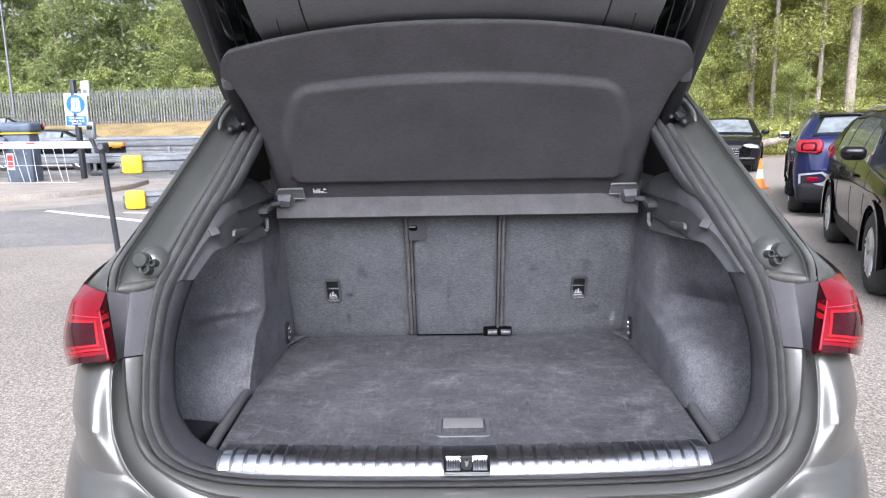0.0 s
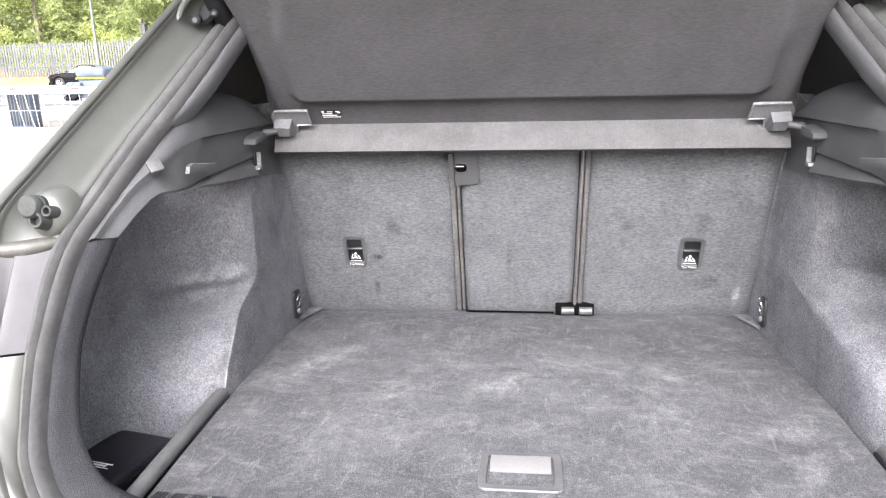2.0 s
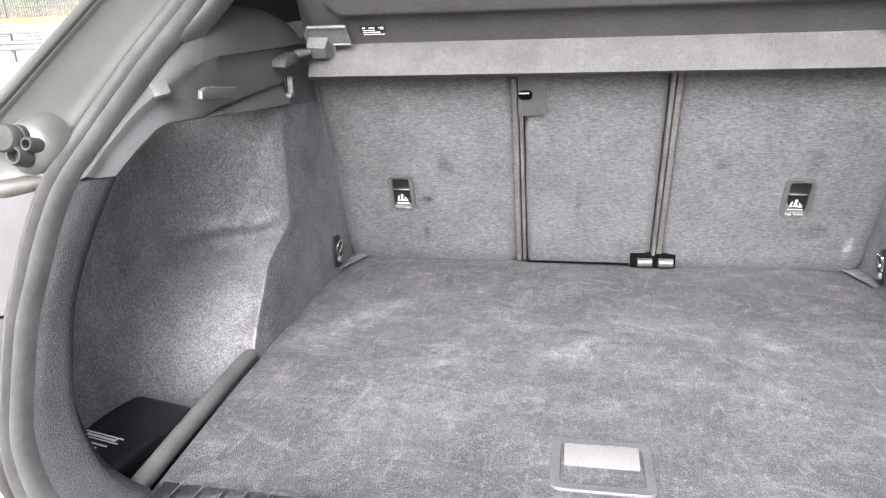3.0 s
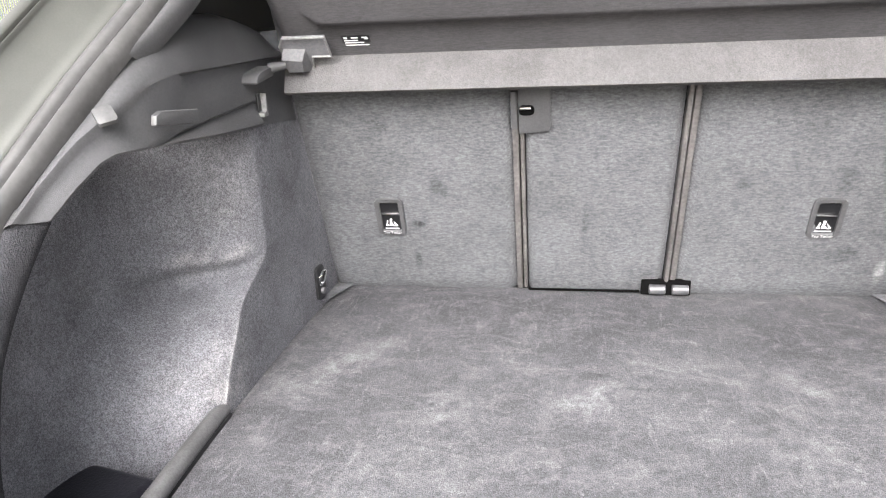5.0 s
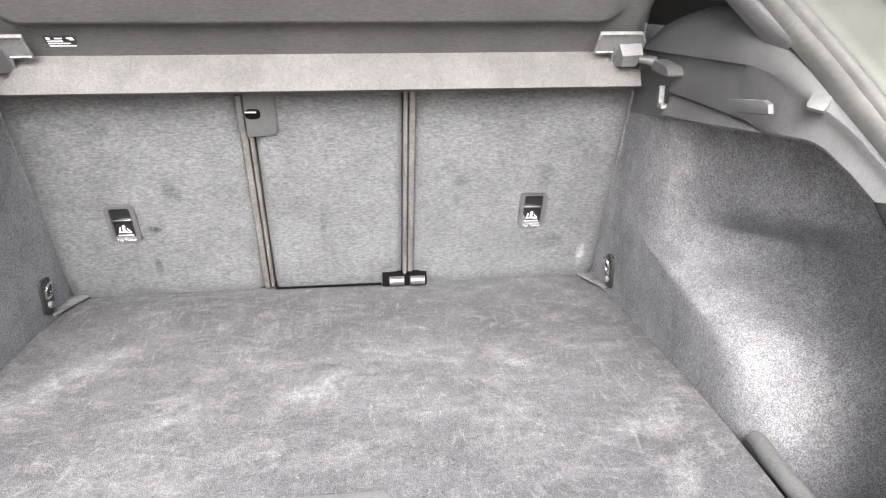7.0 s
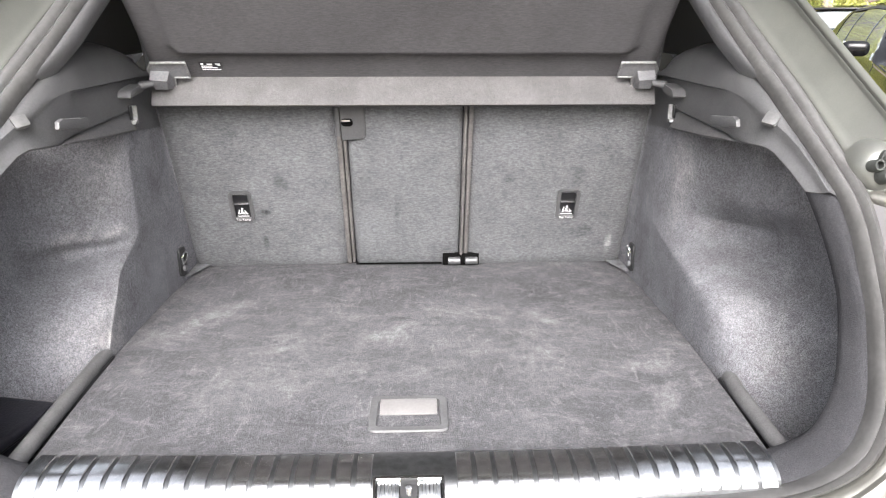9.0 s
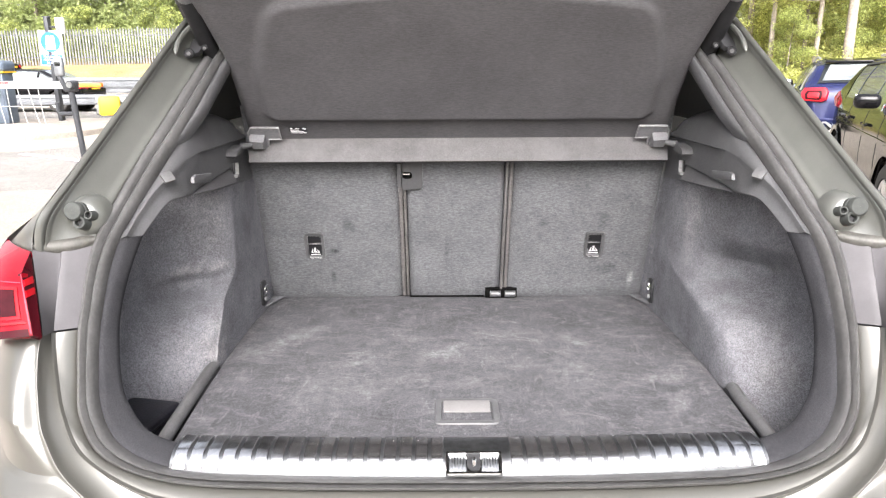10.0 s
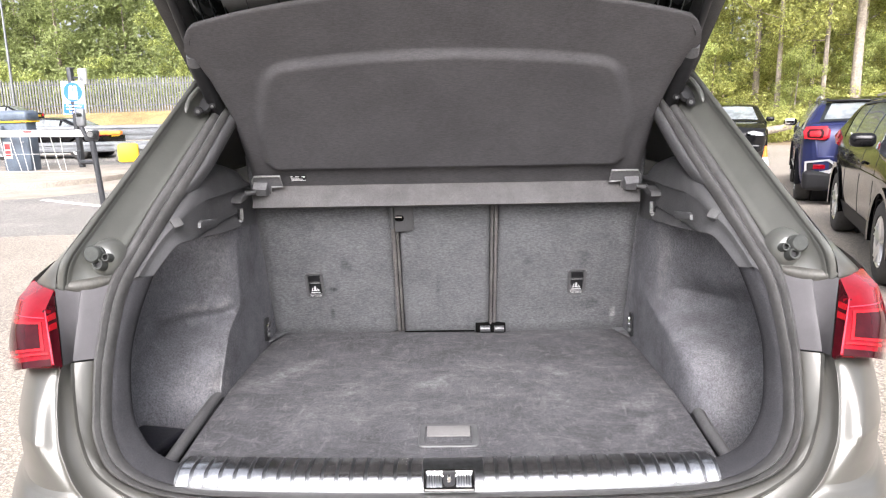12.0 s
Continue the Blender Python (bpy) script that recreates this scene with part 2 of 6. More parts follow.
M = {
    "paint": material("grey_paint", (0.102, 0.100, 0.090), 0.34, 0.45, grain=0.06, grain_size=900, stain=0.05, stain_size=3, coat=0.45),
    "flange": material("grey_flange_paint", (0.090, 0.092, 0.084), 0.38, 0.2, grain=0.05, grain_size=500, stain=0.12, stain_size=5, coat=0.45),
    "flange_dirty": material("dirty_flange_paint", (0.072, 0.070, 0.063), 0.5, 0.2, grain=0.1, grain_size=200, stain=0.25, stain_size=30, light_stain=[((0.13, 0.12, 0.10), 28.0, 0.52, 0.4, (1.0, 1.0, 1.0))]),
    "buffer": material("grey_buffer_rubber", (0.046, 0.049, 0.046), 0.75, spec=0.25, grain=0.1, grain_size=200, stain=0.1, stain_size=40),
    "rubber": material("seal_rubber", (0.060, 0.059, 0.058), 0.55, grain=0.10, grain_size=120, stain=0.2, stain_size=14, bump=0.1),
    "carpet": material("boot_carpet", (0.072, 0.0715, 0.0765), 0.95, stain=0.14, stain_size=9, bump=0.7, bump_size=560, spec=0.1, fibre=(520, 0.31), bump_dist=0.004, lint=0.25,
                       light_stain=[(DUST, 4.2, 0.50, 0.12, (1.0, 1.3, 1.0), 2.6), (DUST, 9.0, 0.51, 0.20, (1.0, 2.0, 1.0), 2.0), (DUST, 17.0, 0.55, 0.30, (2.6, 0.6, 1.0), 2.0), (DUST, 34.0, 0.57, 0.34, (0.8, 1.8, 1.0), 1.8), (DUST, 80.0, 0.58, 0.38, (1.6, 0.8, 1.0), 1.5)],
                       tinted_spots=[((0.30, 0.298, 0.305), FLOOR_RUBS_LIGHT)]),
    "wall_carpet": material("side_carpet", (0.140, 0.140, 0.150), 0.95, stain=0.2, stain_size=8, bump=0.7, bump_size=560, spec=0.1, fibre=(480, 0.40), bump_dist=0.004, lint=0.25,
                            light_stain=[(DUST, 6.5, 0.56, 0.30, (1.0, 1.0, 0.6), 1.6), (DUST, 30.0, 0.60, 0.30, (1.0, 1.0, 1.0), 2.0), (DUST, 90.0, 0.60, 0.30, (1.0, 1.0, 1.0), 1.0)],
                            tinted_spots=[((0.46, 0.44, 0.43), LINING_WEAR_LIGHT)]),
    "flap": material("pale_corner_flap", (0.12, 0.12, 0.127), 0.9, stain=0.2, stain_size=40, grain=0.15, grain_size=200, bump=0.5, bump_size=420, spec=0.1),
    # Near-black carries the shade inside slots that are not cut into the mesh.
    "hollow": material("hollow_shade_black", (0.003, 0.003, 0.003), 0.9, spec=0.05),
    "hinge_sleeve": material("pale_hinge_sleeve", (0.095, 0.095, 0.10), 0.35, 0.3, grain=0.08, grain_size=200, stain=0.15, stain_size=60),
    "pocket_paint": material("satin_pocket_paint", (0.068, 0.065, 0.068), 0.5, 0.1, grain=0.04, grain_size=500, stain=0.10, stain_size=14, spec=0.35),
    "lip_carpet": material("lip_carpet", (0.034, 0.034, 0.037), 0.95, stain=0.15, stain_size=8, bump=0.8, bump_size=600, spec=0.1, fibre=(700, 0.28), bump_dist=0.003),
    "seat_carpet": material("seat_back_carpet", (0.115, 0.117, 0.123), 0.95, stain=0.10, stain_size=10, bump=0.6, bump_size=620, spec=0.1, fibre=(560, 0.25, (0.34, 1.0, 1.0)), bump_dist=0.005, lint=0.3,
                            light_stain=[((0.050, 0.050, 0.053), 9.0, 0.55, 0.45, (1.0, 1.0, 1.0), 1.4), (DUST, 40.0, 0.66, 0.4, (1.0, 1.0, 1.0))],
                            tinted_spots=[(DUST, [((.543, .985, .795), (.016, .05, .045), 0, 1.0)]), ((0.035, 0.035, 0.038), SEAT_SMUDGES)]),
    "shelf": material("shelf_fabric", (0.070, 0.068, 0.071), 0.8, stain=0.10, stain_size=7, bump=0.4, bump_size=700, spec=0.25, fibre=(800, 0.16, (0.2, 1.0, 1.0))),
    "shelf_strip": material("shelf_strip_fabric", (0.097, 0.094, 0.095), 0.9, stain=0.12, stain_size=12, bump=0.6, bump_size=420, spec=0.15, fibre=(520, 0.18)),
    "trim": material("black_trim_plastic", (0.065, 0.065, 0.067), 0.45, grain=0.12, grain_size=300, stain=0.15, stain_size=7, bump=0.35, bump_size=900, rough_var=0.12, bump_dist=0.001),
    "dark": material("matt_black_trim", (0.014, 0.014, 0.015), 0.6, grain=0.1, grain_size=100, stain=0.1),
    "seatgap": material("seat_gap_trim", (0.092, 0.086, 0.084), 0.55, grain=0.2, grain_size=150, stain=0.2, stain_size=16),
    "rail": material("grained_rail_plastic", (0.082, 0.081, 0.082), 0.6, grain=0.14, grain_size=300, stain=0.15, stain_size=12, bump=0.5, bump_size=500, bump_dist=0.001),
    "worn_trim": material("worn_trim_plastic", (0.075, 0.075, 0.075), 0.5, grain=0.12, grain_size=200, stain=0.12, stain_size=30, bump=0.2),
    "greyplastic": material("mid_grey_plastic", (0.13, 0.13, 0.135), 0.5, grain=0.12, grain_size=200, stain=0.12, stain_size=30, bump=0.2),
    "worn_plastic": material("worn_grey_plastic", (0.19, 0.19, 0.19), 0.5, grain=0.2, grain_size=200, stain=0.2, stain_size=40),
    "handle": material("floor_handle_plastic", (0.080, 0.080, 0.082), 0.5, grain=0.1, grain_size=260, stain=0.14, stain_size=25, bump=0.2),
    "handle_pull": material("pale_pull_plate", (0.155, 0.150, 0.148), 0.4, grain=0.06, grain_size=200, stain=0.06, stain_size=20),
    "steel": material("brushed_steel", (0.70, 0.70, 0.70), 0.20, 1.0, grain=0.10, grain_size=60, stain=0.1, stain_size=8, rough_var=0.06),
    "steel_dark": material("steel_recess", (0.32, 0.33, 0.34), 0.35, 1.0, grain=0.12, grain_size=80, stain=0.15, stain_size=12),
    "sill_base": material("dull_sill_steel", (0.22, 0.225, 0.23), 0.36, 1.0, grain=0.12, grain_size=80, stain=0.15, stain_size=12),
    "chrome": material("chrome", (0.78, 0.78, 0.78), 0.12, 1.0, grain=0.04, grain_size=80),
    "lens": material("red_lamp_lens", (0.160, 0.001, 0.006), 0.05, stain=0.12, stain_size=18, spec=0.3),
    "lens_dark": material("dark_red_lamp_glass", (0.030, 0.002, 0.004), 0.06, stain=0.2, stain_size=30, spec=0.25),
    "lens_bright": material("bright_red_lamp_bar", (0.27, 0.004, 0.008), 0.08, grain=0.1, grain_size=80),
    "lens_pale": material("pale_lens_rim", (0.30, 0.03, 0.05), 0.08, grain=0.1, grain_size=80),
    "lens_far": material("far_red_lamp", (0.30, 0.006, 0.012), 0.10, grain=0.1, grain_size=30, stain=0.2, stain_size=8, coat=0.5),
    "glass": material("tinted_glass", (0.012, 0.014, 0.014), 0.03, coat=0.2, spec=0.6),
    # Pale mottled base stands in for sky reflections and brightness through the panes.
    "pale_glass": material("reflection_toned_glass", (0.170, 0.188, 0.190), 0.03, coat=0.5, spec=0.9, stain=0.35, stain_size=4),
    "clear": material("clear_glass", (0.85, 0.9, 0.88), 0.02, trans=1.0, ior=1.12),
    "white_ink": material("white_print", (0.85, 0.85, 0.85), 0.5, grain=0.05),
    "faded_ink": material("faded_grey_print", (0.55, 0.55, 0.55), 0.5, grain=0.1, grain_size=300),
    "label": material("black_label", (0.008, 0.008, 0.009), 0.35, grain=0.05),
    "case": material("black_vinyl_case", (0.012, 0.012, 0.016), 0.38, grain=0.2, grain_size=150, stain=0.2, stain_size=15, bump=0.3, bump_size=250),
    "tarmac": material("weathered_tarmac", (0.285, 0.250, 0.208), 0.9, grain=0.30, grain_size=42, stain=0.16, stain_size=0.35, bump=0.7, bump_size=60, bump_dist=0.006,
                       light_stain=[((0.33, 0.292, 0.245), 0.18, 0.42, 0.6, (1, 1, 1)), ((0.24, 0.222, 0.195), 0.9, 0.60, 0.3, (1, 1, 1))], chips=(115.0, 0.30)),
    "road": material("grey_asphalt", (0.215, 0.203, 0.185), 0.9, grain=0.25, grain_size=42, stain=0.14, stain_size=0.5, bump=0.5, bump_size=60, bump_dist=0.005,
                     light_stain=[((0.30, 0.28, 0.255), 0.5, 0.50, 0.5, (1, 2.2, 1))], chips=(70.0, 0.3)),
    "concrete": material("pale_concrete", (0.27, 0.238, 0.20), 0.9, grain=0.14, grain_size=30, stain=0.18, stain_size=1.5, bump=0.3, bump_size=40),
    "line": material("worn_white_line", (0.66, 0.66, 0.63), 0.8, grain=0.2, grain_size=30, stain=0.15, stain_size=4),
    "grass": material("dry_grass", (0.27, 0.195, 0.085), 0.95, grain=0.3, grain_size=9, stain=0.3, stain_size=0.5, bump=0.6, bump_size=10, bump_dist=0.05),
    "soil": material("woodland_floor", (0.20, 0.15, 0.09), 0.95, grain=0.4, grain_size=7, stain=0.3, stain_size=0.6, bump=0.6, bump_size=9, bump_dist=0.05),
    "galv": material("galvanised_steel", (0.20, 0.21, 0.22), 0.45, 0.6, grain=0.1, grain_size=30, stain=0.15, stain_size=2),
    "fence": material("palisade_paint", (0.165, 0.170, 0.172), 0.55, 0.3, grain=0.12, grain_size=20, stain=0.15, stain_size=1.2, per_object=0.12),
    "yellow": material("yellow_plastic", (0.80, 0.50, 0.02), 0.5, grain=0.08, grain_size=30, stain=0.1, stain_size=4),
    "orange": material("orange_plastic", (0.85, 0.22, 0.03), 0.5, grain=0.08, grain_size=30, stain=0.1, stain_size=4),
    "white": material("white_paint", (0.52, 0.52, 0.50), 0.5, grain=0.06, grain_size=30, stain=0.08, stain_size=3),
    "blue": material("sign_blue", (0.02, 0.13, 0.55), 0.4, grain=0.05, grain_size=60, stain=0.06, stain_size=5),
    "red": material("red_print", (0.70, 0.05, 0.05), 0.5, grain=0.06, grain_size=60),
    "cabinet": material("slate_blue_cabinet", (0.085, 0.108, 0.138), 0.5, grain=0.08, grain_size=40, stain=0.18, stain_size=3),
    "pole": material("black_pole_paint", (0.030, 0.032, 0.036), 0.5, grain=0.1, grain_size=40, stain=0.15, stain_size=5),
    "bark": material("grey_bark", (0.25, 0.215, 0.175), 0.95, grain=0.22, grain_size=14, stain=0.3, stain_size=1.6, bump=0.9, bump_size=12, bump_dist=0.03),
    "leaf": material("leaf_green", (0.27, 0.315, 0.115), 0.6, leafy=0.5, per_island=0.32, grain=0.15, grain_size=2, sheen=0.1),
    "leaf_dark": material("leaf_dark_green", (0.24, 0.28, 0.11), 0.6, leafy=0.5, per_island=0.32, grain=0.15, grain_size=2),
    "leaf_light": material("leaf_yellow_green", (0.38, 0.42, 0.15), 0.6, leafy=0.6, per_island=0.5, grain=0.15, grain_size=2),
    # Sunlight in the right-hand wood is put into this raised base colour.
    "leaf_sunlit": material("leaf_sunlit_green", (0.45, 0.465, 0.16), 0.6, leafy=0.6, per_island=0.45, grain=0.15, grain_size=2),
    "car_black": material("black_car_paint", (0.006, 0.006, 0.0065), 0.07, 0.0, coat=0.0, spec=0.30, stain=0.1, grain=0.05),
    "car_blue": material("navy_car_paint", (0.012, 0.016, 0.060), 0.25, 0.2, coat=0.15, spec=0.3, stain=0.08, grain=0.05),
    "cladding": material("dark_cladding", (0.013, 0.013, 0.014), 0.6, spec=0.2, grain=0.1, grain_size=60, stain=0.1),
    "tyre": material("tyre_rubber", (0.042, 0.040, 0.038), 0.85, grain=0.15, grain_size=60, stain=0.2, stain_size=5, bump=0.2),
    "rim": material("silver_alloy", (0.62, 0.62, 0.63), 0.28, 0.9, grain=0.06, stain=0.06),
    "silver": material("satin_silver", (0.60, 0.60, 0.61), 0.3, 0.8, grain=0.05),
    "headlining": material("grey_headlining", (0.13, 0.135, 0.14), 0.85, grain=0.1, grain_size=200, stain=0.08, bump=0.2),
}


# ---------------------------------------------------------------- mesh helpers
def part(name, bm, mat, parent=None, label="", smooth=True, angle=40):
    """Link a bmesh as one mesh object under a thing or part."""
    me = bpy.data.meshes.new(name)
    bmesh.ops.remove_doubles(bm, verts=bm.verts, dist=1e-5)
    bmesh.ops.recalc_face_normals(bm, faces=bm.faces)
    bm.to_mesh(me)
    bm.free()
    for m in (mat if isinstance(mat, (list, tuple)) else [mat]):
        me.materials.append(m)
    if smooth:
        me.shade_smooth()
        me.set_sharp_from_angle(angle=radians(angle))
    ob = new(name, me)
    if parent:
        ob.parent = parent
    if label:
        tagged(ob, label)
    return ob


def thing(name, label, category, group="", at=(0, 0, 0), rz=0.0, kind=""):
    ob = new(name)
    ob.matrix_world = pose(*at, 0, 0, rz)
    return tagged(ob, label, category, group, kind)


def spline(points, n):
    """Catmull-Rom samples through points, n in all."""
    P = [np.array(p, float) for p in points]
    P = [2 * P[0] - P[1]] + P + [2 * P[-1] - P[-2]]
    segs = len(P) - 3
    out = []
    for i in range(n):
        u = i / (n - 1) * segs
        k = min(int(u), segs - 1)
        t = u - k
        a, b, c, d = P[k:k + 4]
        out.append(0.5 * (2 * b + (c - a) * t + (2 * a - 5 * b + 4 * c - d) * t * t + (3 * b - a - 3 * c + d) * t ** 3))
    return out


def sheet(bm, rows, flip=False, mat=0):
    """Faces between rows of points (a grid)."""
    V = [[bm.verts.new(tuple(p)) for p in r] for r in rows]
    for i in range(len(V) - 1):
        for j in range(len(V[i]) - 1):
            q = (V[i][j], V[i + 1][j], V[i + 1][j + 1], V[i][j + 1])
            if len({tuple(v.co) for v in q}) < 3:
                continue
            try:
                f = bm.faces.new(q[::-1] if flip else q)
                f.material_index = mat
            except ValueError:
                pass
    return V


def thick_sheet(rows, thick):
    """A closed slab: rows as the face, pushed back along its normals by thick."""
    R = np.array([[tuple(p) for p in r] for r in rows], float)
    du = np.gradient(R, axis=0)
    dv = np.gradient(R, axis=1)
    nrm = np.cross(du, dv)
    nrm /= np.linalg.norm(nrm, axis=2, keepdims=True) + 1e-12
    B = R - nrm * thick
    bm = bmesh.new()
    sheet(bm, R)
    sheet(bm, B, True)
    for a, b in ((R[0], B[0]), (R[-1], B[-1]), (R[:, 0], B[:, 0]), (R[:, -1], B[:, -1])):
        sheet(bm, [a, b])
    return bm


def box(bm, size, at=(0, 0, 0), bevel=0.0, turn=None, seg=2, mat=0):
    m = Matrix.Translation(at) @ (turn or Matrix()) @ Matrix.Diagonal((*size, 1))
    r = bmesh.ops.create_cube(bm, size=1, matrix=m)
    if bevel:
        e = list({e for v in r["verts"] for e in v.link_edges})
        r = bmesh.ops.bevel(bm, geom=e, offset=bevel, segments=seg, affect="EDGES", profile=0.5)
    for f in {f for v in r["verts"] for f in v.link_faces}:
        f.material_index = mat
    return bm


def boxed(size, at=(0, 0, 0), bevel=0.0, turn=None, seg=2):
    return box(bmesh.new(), size, at, bevel, turn, seg)


def tube(bm, path, radius, sides=10, closed_ends=True):
    """A round bar along path; radius a number or one for each point."""
    P = [Vector(p) for p in path]
    rad = radius if isinstance(radius, (list, tuple)) else [radius] * len(P)
    rows = []
    up = Vector((0.13, 0.31, 0.94)).normalized()
    for i, p in enumerate(P):
        d = (P[min(i + 1, len(P) - 1)] - P[max(i - 1, 0)]).normalized()
        a = d.cross(up)
        if a.length < 1e-3:
            a = d.cross(Vector((1, 0, 0)))
        a.normalize()
        b = d.cross(a).normalized()
        rows.append([p + rad[i] * (math.cos(q) * a + math.sin(q) * b) for q in [2 * math.pi * k / sides for k in range(sides + 1)]])
    V = sheet(bm, rows)
    if closed_ends:
        for r in (V[0], V[-1]):
            try:
                bm.faces.new(r[:-1])
            except ValueError:
                pass
    return bm


def prism(bm, outline, depth, m=None, bevel=0.0, mat=0):
    """A flat outline (x, y) made depth thick in z, placed by m."""
    m = m or Matrix()
    top = [bm.verts.new(m @ Vector((x, y, depth))) for x, y in outline]
    bot = [bm.verts.new(m @ Vector((x, y, 0))) for x, y in outline]
    n = len(outline)
    faces = [bm.faces.new(top), bm.faces.new(bot[::-1])]
    for i in range(n):
        faces.append(bm.faces.new((bot[i], bot[(i + 1) % n], top[(i + 1) % n], top[i])))
    if bevel:
        e = list(faces[0].edges)
        bmesh.ops.bevel(bm, geom=e, offset=bevel, segments=2, affect="EDGES", profile=0.5)
    for f in faces:
        if f.is_valid:
            f.material_index = mat
    return bm


def rounded(w, h, r, n=5, cx=0.0, cy=0.0):
    out = []
    for sx, sy, a0 in ((1, 1, 0), (-1, 1, 90), (-1, -1, 180), (1, -1, 270)):
        for k in range(n + 1):
            a = radians(a0 + 90 * k / n)
            out.append((cx + sx * (w / 2 - r) + r * math.cos(a), cy + sy * (h / 2 - r) + r * math.sin(a)))
    return out


def basis(origin, xdir, ydir):
    """A frame with x along xdir, y near ydir, z out of the two."""
    x = Vector(xdir).normalized()
    z = x.cross(Vector(ydir)).normalized()
    y = z.cross(x)
    m = Matrix((x, y, z)).transposed().to_4x4()
    m.translation = origin
    return m


def words(text, size, m, mat, parent, name="lettering"):
    cu = bpy.data.curves.new(name, "FONT")
    cu.body, cu.size, cu.align_x, cu.align_y = text, size, "CENTER", "CENTER"
    cu.extrude = size * 0.02
    tmp = bpy.data.objects.new(name, cu)
    me = bpy.data.meshes.new_from_object(tmp)
    bpy.data.objects.remove(tmp)
    me.transform(m)
    me.materials.clear()
    me.materials.append(mat)
    ob = new(name, me)
    ob.parent = parent
    return ob


def mirrored(points):
    return [(-x, y, z) for x, y, z in points]


# ---------------------------------------------------------------- the open grey car
# Origin: middle of the load sill, y into the car, z above the ground.
FZ = (0.40, 0.55, 0.69, 0.763, 0.85, 0.98, 1.124, 1.27, 1.47, 1.62)
FY = (-0.10, -0.06, -0.035, 0.0, 0.037, 0.106, 0.212, 0.392, 0.672, 0.868)


def rear(z):
    """How far forward the rear opening lies at height z."""
    return float(np.interp(z, FZ, FY))


def ring(points, off=0.0, n=72):
    """A curve round half the opening from (x, z) stations."""
    return [(p[0], rear(p[1]) + off, p[1]) for p in spline(points, n)]


def whole(half):
    return mirrored(half)[::-1] + list(half)[1:]


SEAL_OUT = [(0, .725), (.31, .728), (.517, .739), (.640, .776), (.688, .838), (.702, .908), (.712, 1.005), (.715, 1.10), (.690, 1.22), (.656, 1.34), (.623, 1.46), (.587, 1.58)]
SEAL_IN = [(0, .744), (.31, .747), (.517, .758), (.616, .793), (.657, .848), (.671, .908), (.678, 1.005), (.675, 1.10), (.641, 1.22), (.602, 1.34), (.574, 1.46), (.546, 1.58)]
LIP = [(0, .757), (.31, .760), (.485, .769), (.578, .795), (.622, .838), (.646, .892), (.659, .985), (.655, 1.06), (.638, 1.139)]
RIDGE_A = [(0, .720), (.31, .724), (.52, .736), (.655, .795), (.702, .865), (.722, .925), (.733, .968), (.739, .995)]
RIDGE_B = [(0, .630), (.31, .640), (.515, .685), (.660, .772), (.714, .845), (.733, .905), (.741, .960), (.742, .995)]

car = thing("open_hatchback_car", "grey metallic hatchback car with its tailgate raised and boot empty", "car")


def lerp_rows(a, b, n, bulge=0.0):
    """Rows between two curves, with the middle lifted towards the rear by bulge."""
    rows = []
    for i in range(n):
        t = i / (n - 1)
        rows.append([(p[0] + (q[0] - p[0]) * t, p[1] + (q[1] - p[1]) * t - bulge * math.sin(math.pi * t), p[2] + (q[2] - p[2]) * t) for p, q in zip(a, b)])
    return rows


# rubber seal: flange lip and two round lobes
so, si = whole(ring(SEAL_OUT)), whole(ring(SEAL_IN))
seal = bmesh.new()
rows = []
for k, (t, h) in enumerate(((0, 0.0), (.02, .012), (.12, .021), (.30, .024), (.42, .018), (.50, .008), (.56, .010), (.62, .020), (.74, .026), (.86, .022), (.97, .010), (1.0, -.01))):
    rows.append([(a[0] + (b[0] - a[0]) * t, a[1] + (b[1] - a[1]) * t - h * 0.85, a[2] + (b[2] - a[2]) * t + h * 0.35) for a, b in zip(so, si)])
sheet(seal, rows)
part("boot_seal", seal, M["rubber"], car, "grey-black rubber door seal with two lobes", angle=60)

# carpeted lip and sill cover inside the seal
lip_half = ring(LIP, 0.045, 56)
in_half = [p for p in ring(SEAL_IN, 0.004, 104) if p[2] < 1.140 or p[0] < 0.3]
in_half = [(p[0], p[1], p[2]) for p in spline(in_half, 56)]
for sx, nm in ((1, "r"), (-1, "l")):
    keep = [i for i in range(56) if lip_half[i][0] > 0.515]
    a = [(sx * lip_half[i][0], lip_half[i][1], lip_half[i][2]) for i in keep]
    b = [(sx * in_half[i][0], in_half[i][1], in_half[i][2]) for i in keep]
    inner = [(x + sx * 0.030, y + 0.035, z - 0.012) for x, y, z in a]
    bm = bmesh.new()
    sheet(bm, [inner] + lerp_rows(a, b, 7, 0.012))
    part("lip_carpet", bm, M["lip_carpet"], car, "charcoal carpet wrapped round the boot opening", angle=70)

# painted flange, shut face and bumper shoulders: one profile round the opening, split by a seam below the lamp
SHUT_C = [q for q in SEAL_OUT if q[1] < .99] + [(.712, 1.005), (.7145, 1.05), (.716, 1.128)]
RIDGE_A2 = RIDGE_A + [(.745, 1.045), (.755, 1.128)]
RIDGE_B2 = RIDGE_B + [(.757, 1.035), (.796, 1.105), (.806, 1.128)]
C, A, B = ring(SHUT_C, 0.0, 110), ring(RIDGE_A2, -0.045, 110), ring(RIDGE_B2, -0.080, 110)
# both ridges lie a little deeper than their rings
A, B = ([(x * (1 + d / (y + 1.39)), y + d, z - d * (1.49 - z) / (y + 1.39)) for x, y, z in q] for q, d in ((A, .014), (B, .018)))
SEAM = .996


